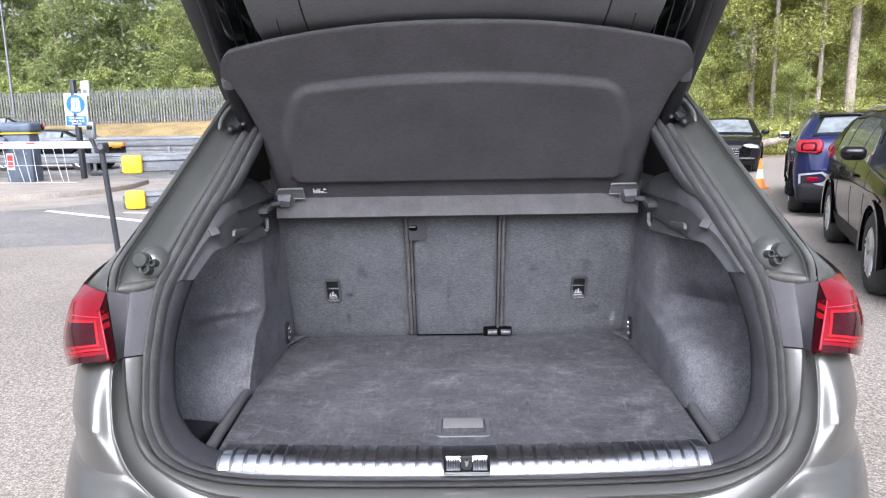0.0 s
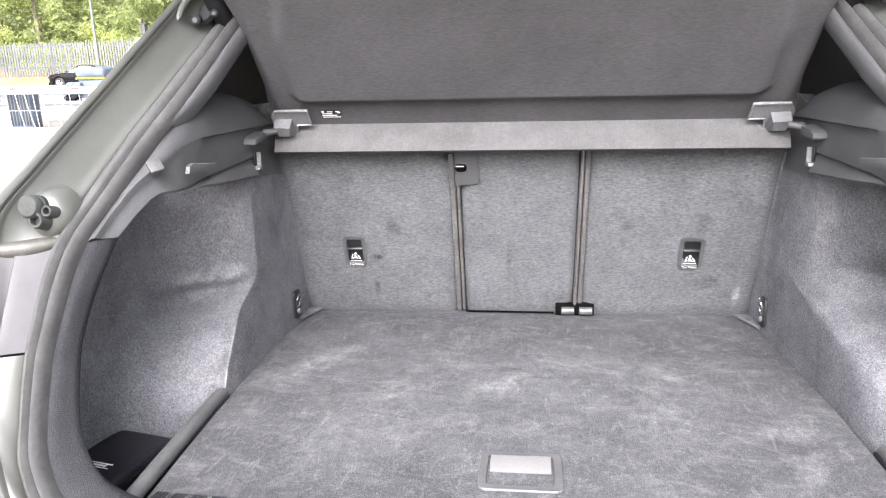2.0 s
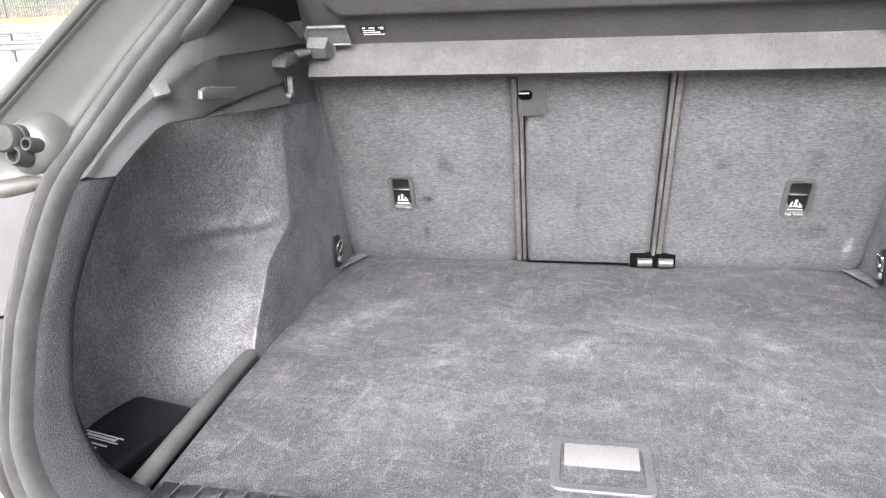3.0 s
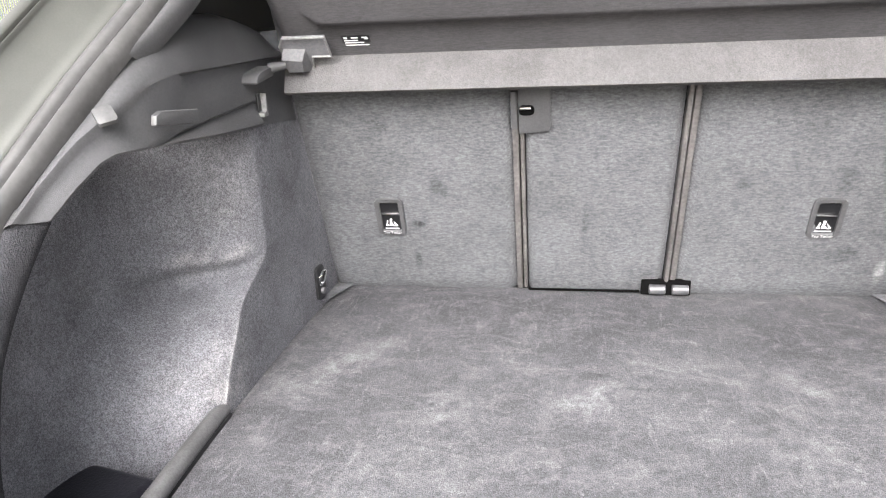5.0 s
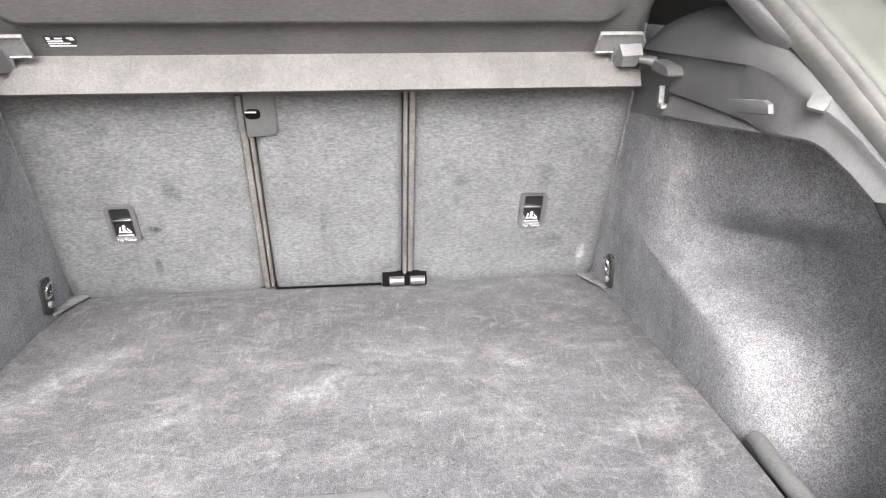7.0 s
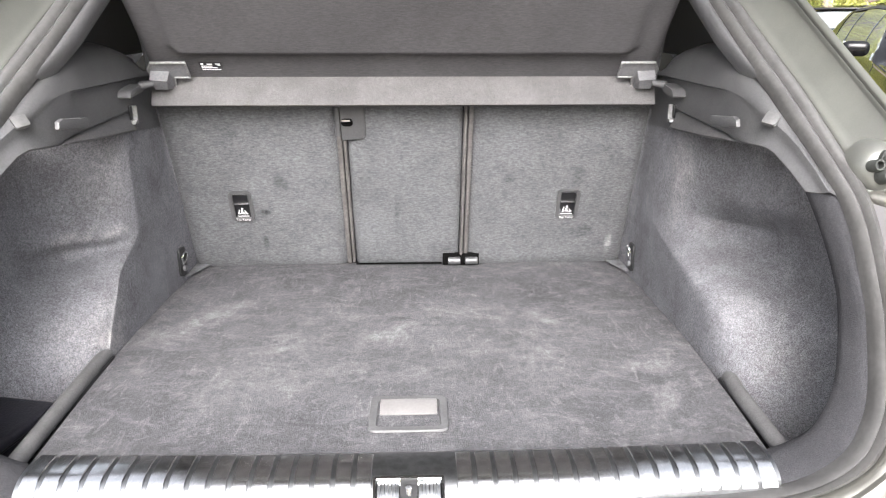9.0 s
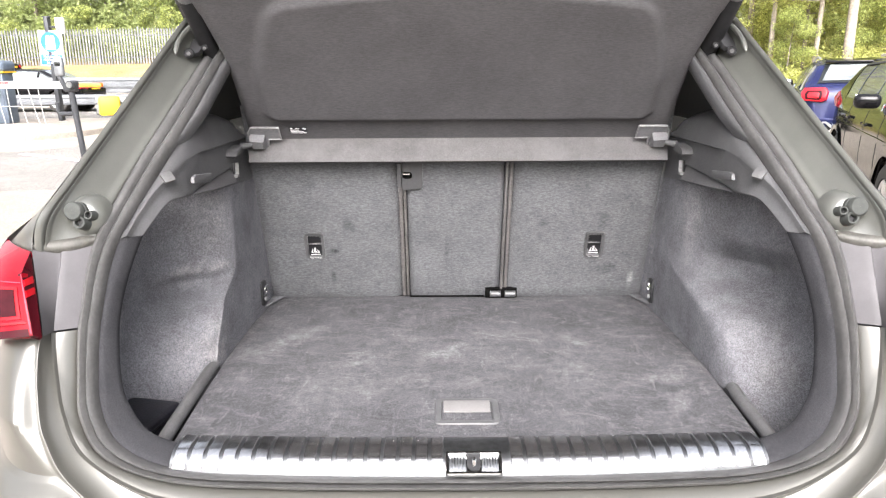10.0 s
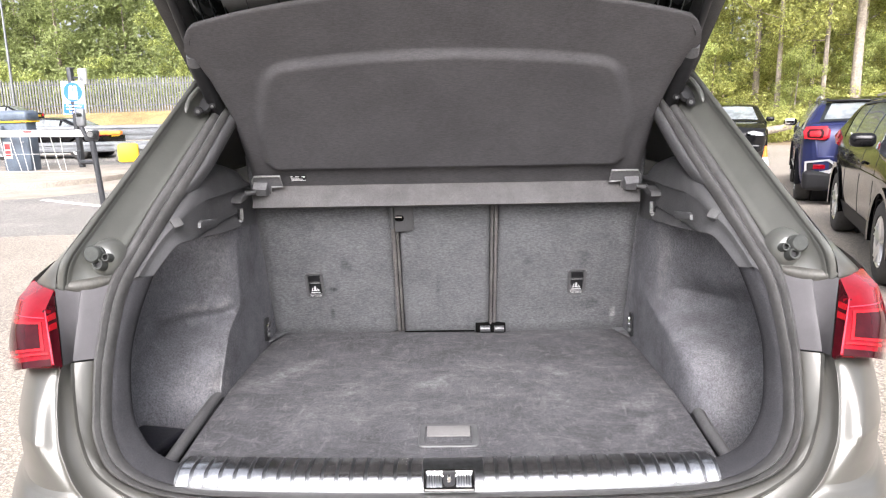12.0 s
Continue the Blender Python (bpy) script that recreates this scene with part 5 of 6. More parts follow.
def panel_pt(u, v):
    """u across -1..1, v from the fold (0) to the free edge (1)."""
    half = float(np.interp(v, (0, .12, .55, .80, .90, .96, 1.0), (.569, .567, .567, .588, .610, .623, .612)))
    x = u * half
    top_z = 1.733 - .064 * abs(u) ** 2.2 - (.035 * max(0, (abs(u) - .93) / .07) ** 2)
    z = 1.255 + (top_z - 1.255) * v
    y = .822 - PK * (z - 1.255) + .010 * math.sin(v * math.pi)
    return x, y, z


rows = []
for v in np.linspace(0, 1, 96):
    r = []
    for u in np.linspace(-1, 1, 100):
        x, y, z = panel_pt(u, v)
        # pressed recess with a soft step
        zt = 1.614 - .024 * (x / .41) ** 2
        wx = .412 + .095 * min(1, max(0, (1.59 - z) / .16)) ** .6
        dx, dz, r0 = wx - abs(x), min(zt - z, (z - 1.309) * 1.2), .034
        if dx < r0 and dz < r0:
            d = (r0 - math.hypot(r0 - dx, r0 - dz)) / .014
        else:
            d = min(dx / .016, dz / .014)
        step = min(1, max(0, d))
        step = step * step * (3 - 2 * step)
        edge = max(0, (abs(u) - .965) / .035)
        r.append((x, y - .013 * step + .02 * edge ** 2 + .012 * max(0, (v - .975) / .025) ** 2, z - .011 * step))
    rows.append(r)
part("shelf_panel", thick_sheet(rows[::-1], .014), M["shelf"], shelf, "tilted fabric panel with a pressed recess", angle=60)
b = thick_sheet([[(x, .821, 1.2570) for x in np.linspace(-.567, .567, 30)], [(x, .809, 1.241) for x in np.linspace(-.567, .567, 30)], [(x, .798, 1.219) for x in np.linspace(-.567, .567, 30)],
                 [(x, .789, 1.197) for x in np.linspace(-.567, .567, 30)]], .014)
part("shelf_strip", b, M["shelf_strip"], shelf, "lighter grey fixed edge strip")
for sx in (1, -1):
    fm = basis((sx * .520, .786, 1.272), (1, 0, 0), (0, -PK, 1))
    b = bmesh.new()
    prism(b, [(-.045 * sx, .030), (.030 * sx, .030), (.040 * sx, .012), (.040 * sx, -.040), (.036 * sx, -.058), (.004 * sx, -.058), (-.006 * sx, -.045), (-.012 * sx, -.014), (-.045 * sx, -.014)][::sx], .005, fm, .002)
    clip = part("pivot_clip", b, M["greyplastic"], shelf, "grey plastic pivot clip", smooth=False)
    rim = [(-.045, .030), (.030, .030), (.040, .012), (.040, -.040), (.036, -.058), (.004, -.058), (-.006, -.045), (-.012, -.014), (-.045, -.014), (-.045, .030)]
    b = tube(bmesh.new(), [fm @ Vector((px * sx, py, .006)) for px, py in rim], .0022, 6)
    part("clip_rim", b, M["worn_plastic"], clip, "worn pale rim of the clip")
    b = bmesh.new()
    lo = [(.036, -.052), (-.002, -.052), (-.004, .004), (.036, .006)]
    hi = [(.030, -.026), (.004, -.026), (-.002, .0), (.034, .004)]
    sheet(b, [[fm @ Vector((px * sx, py, h)) for px, py in r + r[:1]] for r, h in ((lo, .004), (hi, .030))])
    b.faces.new([b.verts.new(fm @ Vector((px * sx, py, .030))) for px, py in hi])
    part("clip_block", b, M["greyplastic"], clip, smooth=False)
    b = tube(bmesh.new(), [(sx * .555, .785, 1.246), (sx * .585, .79, 1.246)], .006, 8)
    part("pivot_pin", b, M["cladding"], clip)
    b = tube(bmesh.new(), [(sx * .43, .455, 1.655), (sx * .44, .40, 1.74), tg(sx * .45, .50, .02)], .0013, 5)
    part("shelf_string", b, M["cladding"], shelf, "thin lifting cord")
lm = basis((-.430, .803, 1.283), (1, 0, 0), (0, -PK, 1))
b = bmesh.new()
box(b, (.050, .025, .002), (0, 0, 0), 0, lm @ Matrix.Translation((0, 0, .003)))
lab = part("shelf_label", b, M["label"], shelf, "small black label with white print")
b = bmesh.new()
for k, (x, y, w, h) in enumerate(((-.018, .008, .006, .004), (-.002, .008, .012, .0022), (.016, .0085, .010, .0022), (.018, .005, .007, .0016), (-.009, .002, .024, .0018), (-.004, -.003, .034, .0018), (.0, -.0085, .042, .0018))):
    box(b, (w, h, .001), (0, 0, 0), 0, lm @ Matrix.Translation((x, y, .0042)))
part("print_bars", b, M["white_ink"], lab)
b = bmesh.new()
rs = random.Random(4)
for k in range(14):
    x, v = rs.uniform(-.5, .5), rs.uniform(.15, .9)
    px, py, pz = panel_pt(x / .56, v)
    tube(b, [(px, py + .004, pz + .008), (px + rs.uniform(-.006, .006), py + .003, pz + .009 + rs.uniform(-.004, .004))], .0007, 4)
for x, y, z in ((-.129, .700, 1.400), (.217, .757, 1.327)):
    tube(b, [(x - .001, y, z - .004), (x + .002, y, z + .004)], .0022, 5)
tagged(part("lint", b, M["white"], shelf, "specks of pale lint"), kind="stuff")

# case in the side pocket -----------------------------------------------------
case = thing("first_aid_case", "flat black vinyl case lying in the side pocket", "case")
cm = Matrix.Translation((-.728, .232, .697)) @ Matrix.Rotation(radians(-12), 4, "Z")
part("case_body", boxed((.155, .23, .060), (0, 0, 0), .012, cm, 3), M["case"], case)
b = bmesh.new()
for k, (x, y, w, h) in enumerate(((0, -.030, .075, .002), (0, -.042, .075, .002), (-.0365, -.036, .002, .012), (.0365, -.036, .002, .012), (0, -.036, .055, .004), (-.005, -.052, .062, .003), (-.012, -.060, .048, .003))):
    box(b, (w, h, .001), (0, 0, 0), 0, cm @ Matrix.Translation((x * .75, y + .030, .0308)))
part("print_bars", b, M["white_ink"], case)
part("case_seam", tube(bmesh.new(), [cm @ Vector((.0765, -.105, .014)), cm @ Vector((.079, 0, .016)), cm @ Vector((.0765, .105, .014))], .002, 6), M["label"], case)

# things inside the cabin, seen through the gaps
for sx in (1, -1):
    hr = thing("front_headrest", "dark head restraint of a front seat", "headrest", "front head restraints", at=(0, 0, 0))
    b = bmesh.new()
    box(b, (.27, .10, .18), (sx * .38, 1.95, 1.30), .04, seg=3)
    box(b, (.50, .14, .68), (sx * .38, 2.02, .87), .06, seg=3)
    part("cushion", b, M["dark"], hr)
b = boxed((1.5, 1.4, .05), (0, 1.75, .52), .02)
part("cabin_floor", b, M["dark"], car)

# ---------------------------------------------------------------- the car park
def ground_z(x, y):
    """Flat near the car, rising to the bank and the wood."""
    left = min(1, max(0, (2.0 - x * .35) / 4.0))
    bank = .75 * min(1, max(0, (y - 26) / 16)) + 1.15 * min(1, max(0, (y - 46) / 5)) + .06 * max(0, y - 52)
    wood = .30 * min(1, max(0, (y - 24) / 6)) + .04 * max(0, y - 30)
    return min(left * bank + (1 - left) * wood, 12.0)


ys = np.concatenate([np.linspace(-300, -20, 8), np.linspace(-14, 22, 13), np.linspace(24, 70, 40), np.linspace(80, 600, 10)])
xs = np.concatenate([np.linspace(-400, -70, 8), np.linspace(-60, 60, 41), np.linspace(70, 400, 8)])
bm = bmesh.new()
sheet(bm, [[(x, y, ground_z(x, y)) for x in xs] for y in ys])
for f in bm.faces:
    c = f.calc_center_median()
    bank = c.y > 45.5 and c.x < 6
    wood = c.x >= 3 and c.y > 23.5
    f.material_index = 2 if wood else (1 if bank else 0)
tagged(part("ground", bm, [M["tarmac"], M["grass"], M["soil"]], None, angle=80), "pale weathered tarmac with a dry grass bank beyond", "ground", kind="structure")


def line(points, w, z=.0075):
    bm = bmesh.new()
    a, b = Vector((*points[0], 0)), Vector((*points[1], 0))
    m = basis((a + b) / 2, b - a, Vector((0, 0, 1)).cross(b - a))
    box(bm, ((b - a).length, w, .004), (0, 0, 0), 0, Matrix.Translation((0, 0, z)) @ m)
    return tagged(part("road_line", bm, M["line"]), "worn white painted line on the tarmac", "road marking", "road markings", kind="structure")


line([(-7.35, 11.16), (-3.6, 8.72)], .13)
line([(-5.75, 10.75), (-4.6, 10.45)], .10)
line([(-6.1, 13.2), (-4.6, 12.9)], .12)
line([(-9.5, 22.0), (-4.0, 27.0)], .15)

bm = bmesh.new()
prism(bm, [(-40, 6.2), (-6.5, 7.2), (-1.5, 7.9), (2.0, 9.5), (2.0, 45), (-60, 45), (-60, 5.6)], .003)
tagged(part("access_road", bm, M["road"]), "worn grey asphalt access road beside the car park", "road", kind="structure")

# kerbed island with the barrier
bm = bmesh.new()
prism(bm, [(-18, 12.3), (-10.0, 12.6), (-8.6, 13.2), (-7.9, 14.2), (-7.7, 15.4), (-7.9, 16.8), (-9.0, 18.2), (-18, 18.6)], .13, None, .03)
tagged(part("traffic_island", bm, M["concrete"]), "pale concrete traffic island with a raised kerb", "traffic island", kind="structure")
bm = bmesh.new()
prism(bm, [(-18, 10.2), (-9.2, 10.9), (-7.6, 11.5), (-6.7, 12.6), (-6.5, 14.8), (-6.9, 16.8), (-7.8, 18.4), (-18, 19.2)], .009)
tagged(part("island_apron", bm, M["concrete"]), "pale concrete apron round the island", "pavement", kind="structure")

cab = thing("barrier_cabinet", "slate-blue barrier cabinet with a domed cap", "barrier cabinet")
cx, cy = -11.0, 16.62
bm = bmesh.new()
box(bm, (.70, .46, 1.28), (cx, cy, .13 + .64), .05)
part("cabinet_body", bm, M["cabinet"], cab)
bm = bmesh.new()
box(bm, (.80, .58, .28), (cx + .02, cy, 1.50), .10, seg=4)
part("cabinet_cap", bm, M["cabinet"], cab)
part("cabinet_band", boxed((.78, .56, .035), (cx + .02, cy, 1.365), .008), M["yellow"], cab)
part("cabinet_box", boxed((.42, .5, .3), (cx - .42, cy - .1, 1.13), .06), M["cabinet"], cab)
part("cabinet_door", boxed((.56, .012, .94), (cx + .02, cy - .232, .68), .004), M["cabinet"], cab)
part("cabinet_lock", tube(bmesh.new(), [(cx + .22, cy - .236, .86), (cx + .22, cy - .25, .86)], .02, 10), M["steel_dark"], cab)
st = part("warning_sticker", boxed((.19, .006, .42), (cx - .20, cy - .240, .66), .001), M["white"], cab, "white and red warning sticker")
for k in (0, 1):
    part("sticker_mark", boxed((.14, .004, .14), (cx - .20, cy - .2445, .58 + .17 * k), .001), M["red"], st)

lc = thing("louvred_cabinet", "dark grey louvred cabinet beside the barrier", "cabinet")
lx, ly_ = -13.05, 16.55
part("cabinet_body", boxed((.62, .40, 1.05), (lx, ly_, .13 + .525), .03), M["cabinet"], lc)
for k in range(7):
    part("louvre", boxed((.048, .02, .92), (lx - .255 + .085 * k, ly_ - .205, .66), .006), M["pole"], lc)
boom = thing("barrier_boom", "white barrier boom with red marks and a hanging skirt, lowered", "barrier")
b0, b1 = Vector((-19.0, 16.1, 1.16)), Vector((-8.75, 15.95, 1.06))
bd = b1 - b0
bmx = basis((b0 + b1) / 2, bd, (0, 0, 1))
part("boom_arm", boxed((bd.length, .17, .07), (0, 0, 0), .02, bmx), M["white"], boom)
for t in (.25, .42, .60, .765, .842):
    p = b0 + bd * t
    part("red_mark", boxed((.22, .05, .05), (p.x, p.y - .014, p.z + .045), .005), M["red"], boom)
part("orange_tip", boxed((.52, .15, .10), (b1.x + .44, b1.y - .02, b1.z), .03), M["orange"], boom)
for k in range(18):
    p = b0 + bd * (.50 + k * .0245)
    sway = .04 * math.sin(k * 1.7)
    bm = tube(bmesh.new(), [p, p + Vector((.05 + sway, .0, -.48)), p + Vector((.12 + 2 * sway, 0, -.93))], .008, 5)
    part("skirt_rod", bm, M["white"], boom)

part("skirt_wire", tube(bmesh.new(), [b0 + bd * t + Vector((.12, 0, -.93)) for t in (.50, .70, .93)], .007, 5), M["white"], boom)
part("skirt_wire", tube(bmesh.new(), [b0 + bd * t + Vector((.06, 0, -.50)) for t in (.50, .70, .93)], .006, 5), M["white"], boom)

sign = thing("site_sign", "blue and white safety sign on a dark post", "sign")
sp = Vector((-9.89, 17.40, .13))
st_ = Vector((-9.93, 17.40, 2.70))
part("sign_post", boxed((.17, .11, (st_ - sp).length), (sp + st_) / 2, .02, (st_ - sp).to_track_quat("Z", "Y").to_matrix().to_4x4()), M["pole"], sign)
part("post_cap", boxed((.19, .13, .03), st_, .01), M["pole"], sign)
sm = basis((-9.88, 17.325, 1.935), (1, .0, -.045), (.0, 0, 1))
brd = part("sign_board", boxed((.60, .86, .012), (0, 0, 0), .003, sm), M["white"], sign)
for h in (-.28, .28):
    part("sign_clamp", boxed((.20, .05, .05), (-9.90, 17.35, 1.935 + h), .005), M["galv"], sign)
bm = bmesh.new()
prism(bm, [(.245 * math.cos(a), .245 * math.sin(a)) for a in np.linspace(0, 2 * math.pi, 41)[:-1]], .004, sm @ Matrix.Translation((0, .155, .007)))
part("blue_disc", bm, M["blue"], brd)
bm = bmesh.new()
for k in (-1, 1):
    prism(bm, [(k * .015, .16), (k * .085, .16), (k * .115, .06), (k * .115, -.09), (k * .015, -.09)][::k], .003, sm @ Matrix.Translation((0, .155, .012)))
box(bm, (.25, .030, .003), (0, 0, 0), 0, sm @ Matrix.Translation((0, .035, .0135)))
box(bm, (.25, .020, .003), (0, 0, 0), 0, sm @ Matrix.Translation((0, -.015, .0135)))
part("vest_symbol", bm, M["white_ink"], brd)
part("blue_panel", boxed((.54, .255, .004), (0, 0, 0), .001, sm @ Matrix.Translation((0, -.275, .008))), M["blue"], brd)
for k, tx in enumerate(("High visibility", "clothing must", "be worn")):
    words(tx, .076, sm @ Matrix.Translation((0, -.200 - .073 * k, .0125)), M["white_ink"], brd)
wb = part("white_box", boxed((.21, .10, .39), (-9.59, 17.36, 2.49), .02), M["white"], sign, "white control box")
part("box_mark", boxed((.12, .004, .10), (-9.59, 17.308, 2.42), .002), M["galv"], wb)
part("box_arm", boxed((.34, .05, .05), (-9.76, 17.40, 2.46), .01), M["pole"], sign)

post = thing("reader_post", "black post with a forked head, camera and grey reader box", "post")
pb, pt = Vector((-3.33, 5.44, 0)), Vector((-3.41, 5.44, 1.258))
part("post_tube", tube(bmesh.new(), [pb, pt], .027, 16), M["pole"], post)
part("post_foot", boxed((.18, .18, .02), (pb.x, pb.y, .01), .004), M["pole"], post)
part("post_head", boxed((.12, .08, .07), pt + Vector((0.000, 0.000, 0.016)), .02), M["pole"], post)
part("fork_arm", tube(bmesh.new(), spline([pt + Vector((-0.024, 0.000, 0.016)), pt + Vector((-0.060, 0.000, 0.040)), pt + Vector((-0.080, 0.000, 0.096)), pt + Vector((-0.108, 0.000, 0.152))], 12), .021, 8), M["pole"], post)
part("fork_arm", tube(bmesh.new(), [pt + Vector((0.040, 0.000, 0.000)), pt + Vector((0.053, 0.000, 0.048)), pt + Vector((0.054, 0.000, 0.080))], .016, 8), M["pole"], post)
part("camera_barrel", tube(bmesh.new(), [pt + Vector((0.024, 0.040, 0.048)), pt + Vector((0.024, -0.064, 0.044))], .036, 14), M["pole"], post)
part("lens_ring", tube(bmesh.new(), [pt + Vector((0.024, -0.056, 0.044)), pt + Vector((0.024, -0.074, 0.043))], .027, 14), M["steel_dark"], post)
rb = part("reader_box", boxed((.085, .05, .17), (-3.49, 5.44, 1.458), .02, seg=3), M["galv"], post, "grey reader box")
part("reader_window", boxed((.05, .006, .04), (-3.49, 5.412, 1.485), .004), M["glass"], rb)
part("side_bracket", tube(bmesh.new(), spline([pt + Vector((-0.008, 0.000, -0.216)), pt + Vector((-0.080, 0.000, -0.216)), pt + Vector((-0.132, 0.000, -0.212)), pt + Vector((-0.140, 0.000, -0.160)), pt + Vector((-0.140, 0.000, -0.112))], 18), .021, 8), M["pole"], post)


def guard_rail(a, b, heights, posts, z0=0.0, cap=False):
    g = thing("guard_rail", "galvanised steel guard rail" + (" with yellow end caps" if cap else ""), "guard rail", "guard rails")
    a, b = Vector((*a, z0)), Vector((*b, z0))
    d = b - a
    for h in heights:
        m = basis((a + b) / 2 + Vector((0, 0, h)), d, (0, 0, 1))
        prof = [(-.15, 0), (-.13, .03), (-.06, .035), (-.03, .0), (.03, .0), (.06, .035), (.13, .03), (.15, 0)]
        bm = bmesh.new()
        rows = [[m @ Vector((s * d.length / 2, py, pz)) for py, pz in prof] for s in (-1, -.5, 0, .5, 1)]
        bm = thick_sheet(rows, .006)
        part("rail_beam", bm, M["galv"], g)
        if cap:
            part("yellow_cap", boxed((.34, .20, .33), a + Vector((.22, .02, h)), .05, Matrix.Rotation(math.atan2(d.y, d.x), 4, "Z")), M["yellow"], g)
    for i in range(posts):
        p = a + d * ((i + .62) / posts)
        part("rail_post", boxed((.10, .08, max(heights) + .12), (p.x, p.y + .08, z0 + (max(heights) + .12) / 2), .01), M["galv"], g)


guard_rail((-5.95, 11.15), (-1.2, 12.9), (.18, .82), 3, 0, True)
guard_rail((-26, 19.2), (-1.0, 20.6), (.55, 1.04), 11)
guard_rail((-40, 27.0), (-1.0, 29.0), (.60,), 12)

# palisade fence on the bank
fence = thing("palisade_fence", "grey steel palisade fence along the top of the grass bank", "fence")
pale = None
n_p = 230
for i in range(n_p):
    x = -46 + i * .20
    y = 50.3 + .06 * (x + 20)
    z = ground_z(x, y)
    if pale is None:
        bm = bmesh.new()
        prism(bm, [(-.048, 0), (.048, 0), (.048, 2.30), (.015, 2.42), (-.015, 2.42), (-.048, 2.30)], .03, Matrix.Rotation(radians(90), 4, "X"))
        ob = part("pale", bm, M["fence"], fence, smooth=False)
        pale = ob.data
    else:
        ob = new("pale", pale)
        ob.parent = fence
    ob.location = (x, y, z)
for h in (.45, 1.95):
    bm = tube(bmesh.new(), [(x, 50.36 + .06 * (x + 20), ground_z(x, 50.3) + h) for x in np.linspace(-46, 0, 12)], .04, 6)
    part("fence_rail", bm, M["fence"], fence)
for i in range(17):
    x = -46 + i * 2.75
    y = 50.42 + .06 * (x + 20)
    part("fence_post", boxed((.11, .08, 2.5), (x, y, ground_z(x, y) + 1.25), .01), M["fence"], fence)


def lamp_post(x, y, h, r=.07):
    l = thing("street_lamp", "slim grey steel lamp post", "lamp post", "lamp posts")
    z = ground_z(x, y)
    part("lamp_column", tube(bmesh.new(), [(x, y, z), (x, y, z + h * .4), (x, y, z + h)], [r, r * .85, r * .55], 10), M["galv"], l)
    part("lamp_head", boxed((.5, .22, .10), (x + .2, y, z + h + .03), .03), M["galv"], l)


lamp_post(-27.95, 44.0, 8.9, .10)
lamp_post(13.3, 33.5, 9.5, .10)

cone = thing("traffic_cone", "orange and white traffic cone standing on the tarmac", "traffic cone")
kx, ky = 6.41, 13.27
part("cone_base", boxed((.30, .30, .04), (kx, ky, .02), .01), M["orange"], cone)
for z0, z1, r0, r1, mt in ((.04, .20, .115, .085, "orange"), (.20, .39, .085, .053, "white"), (.39, .61, .053, .019, "orange")):
    part("cone_band", tube(bmesh.new(), [(kx, ky, z0), (kx, ky, z1)], [r0, r1], 18), M[mt], cone)

log = thing("fallen_log", "pale fallen log lying at the edge of the wood", "log")
part("log_trunk", tube(bmesh.new(), [(9.2, 23.2, .22), (10.6, 23.9, .42), (12.2, 24.6, .62)], [.18, .16, .12], 10), M["bark"], log)


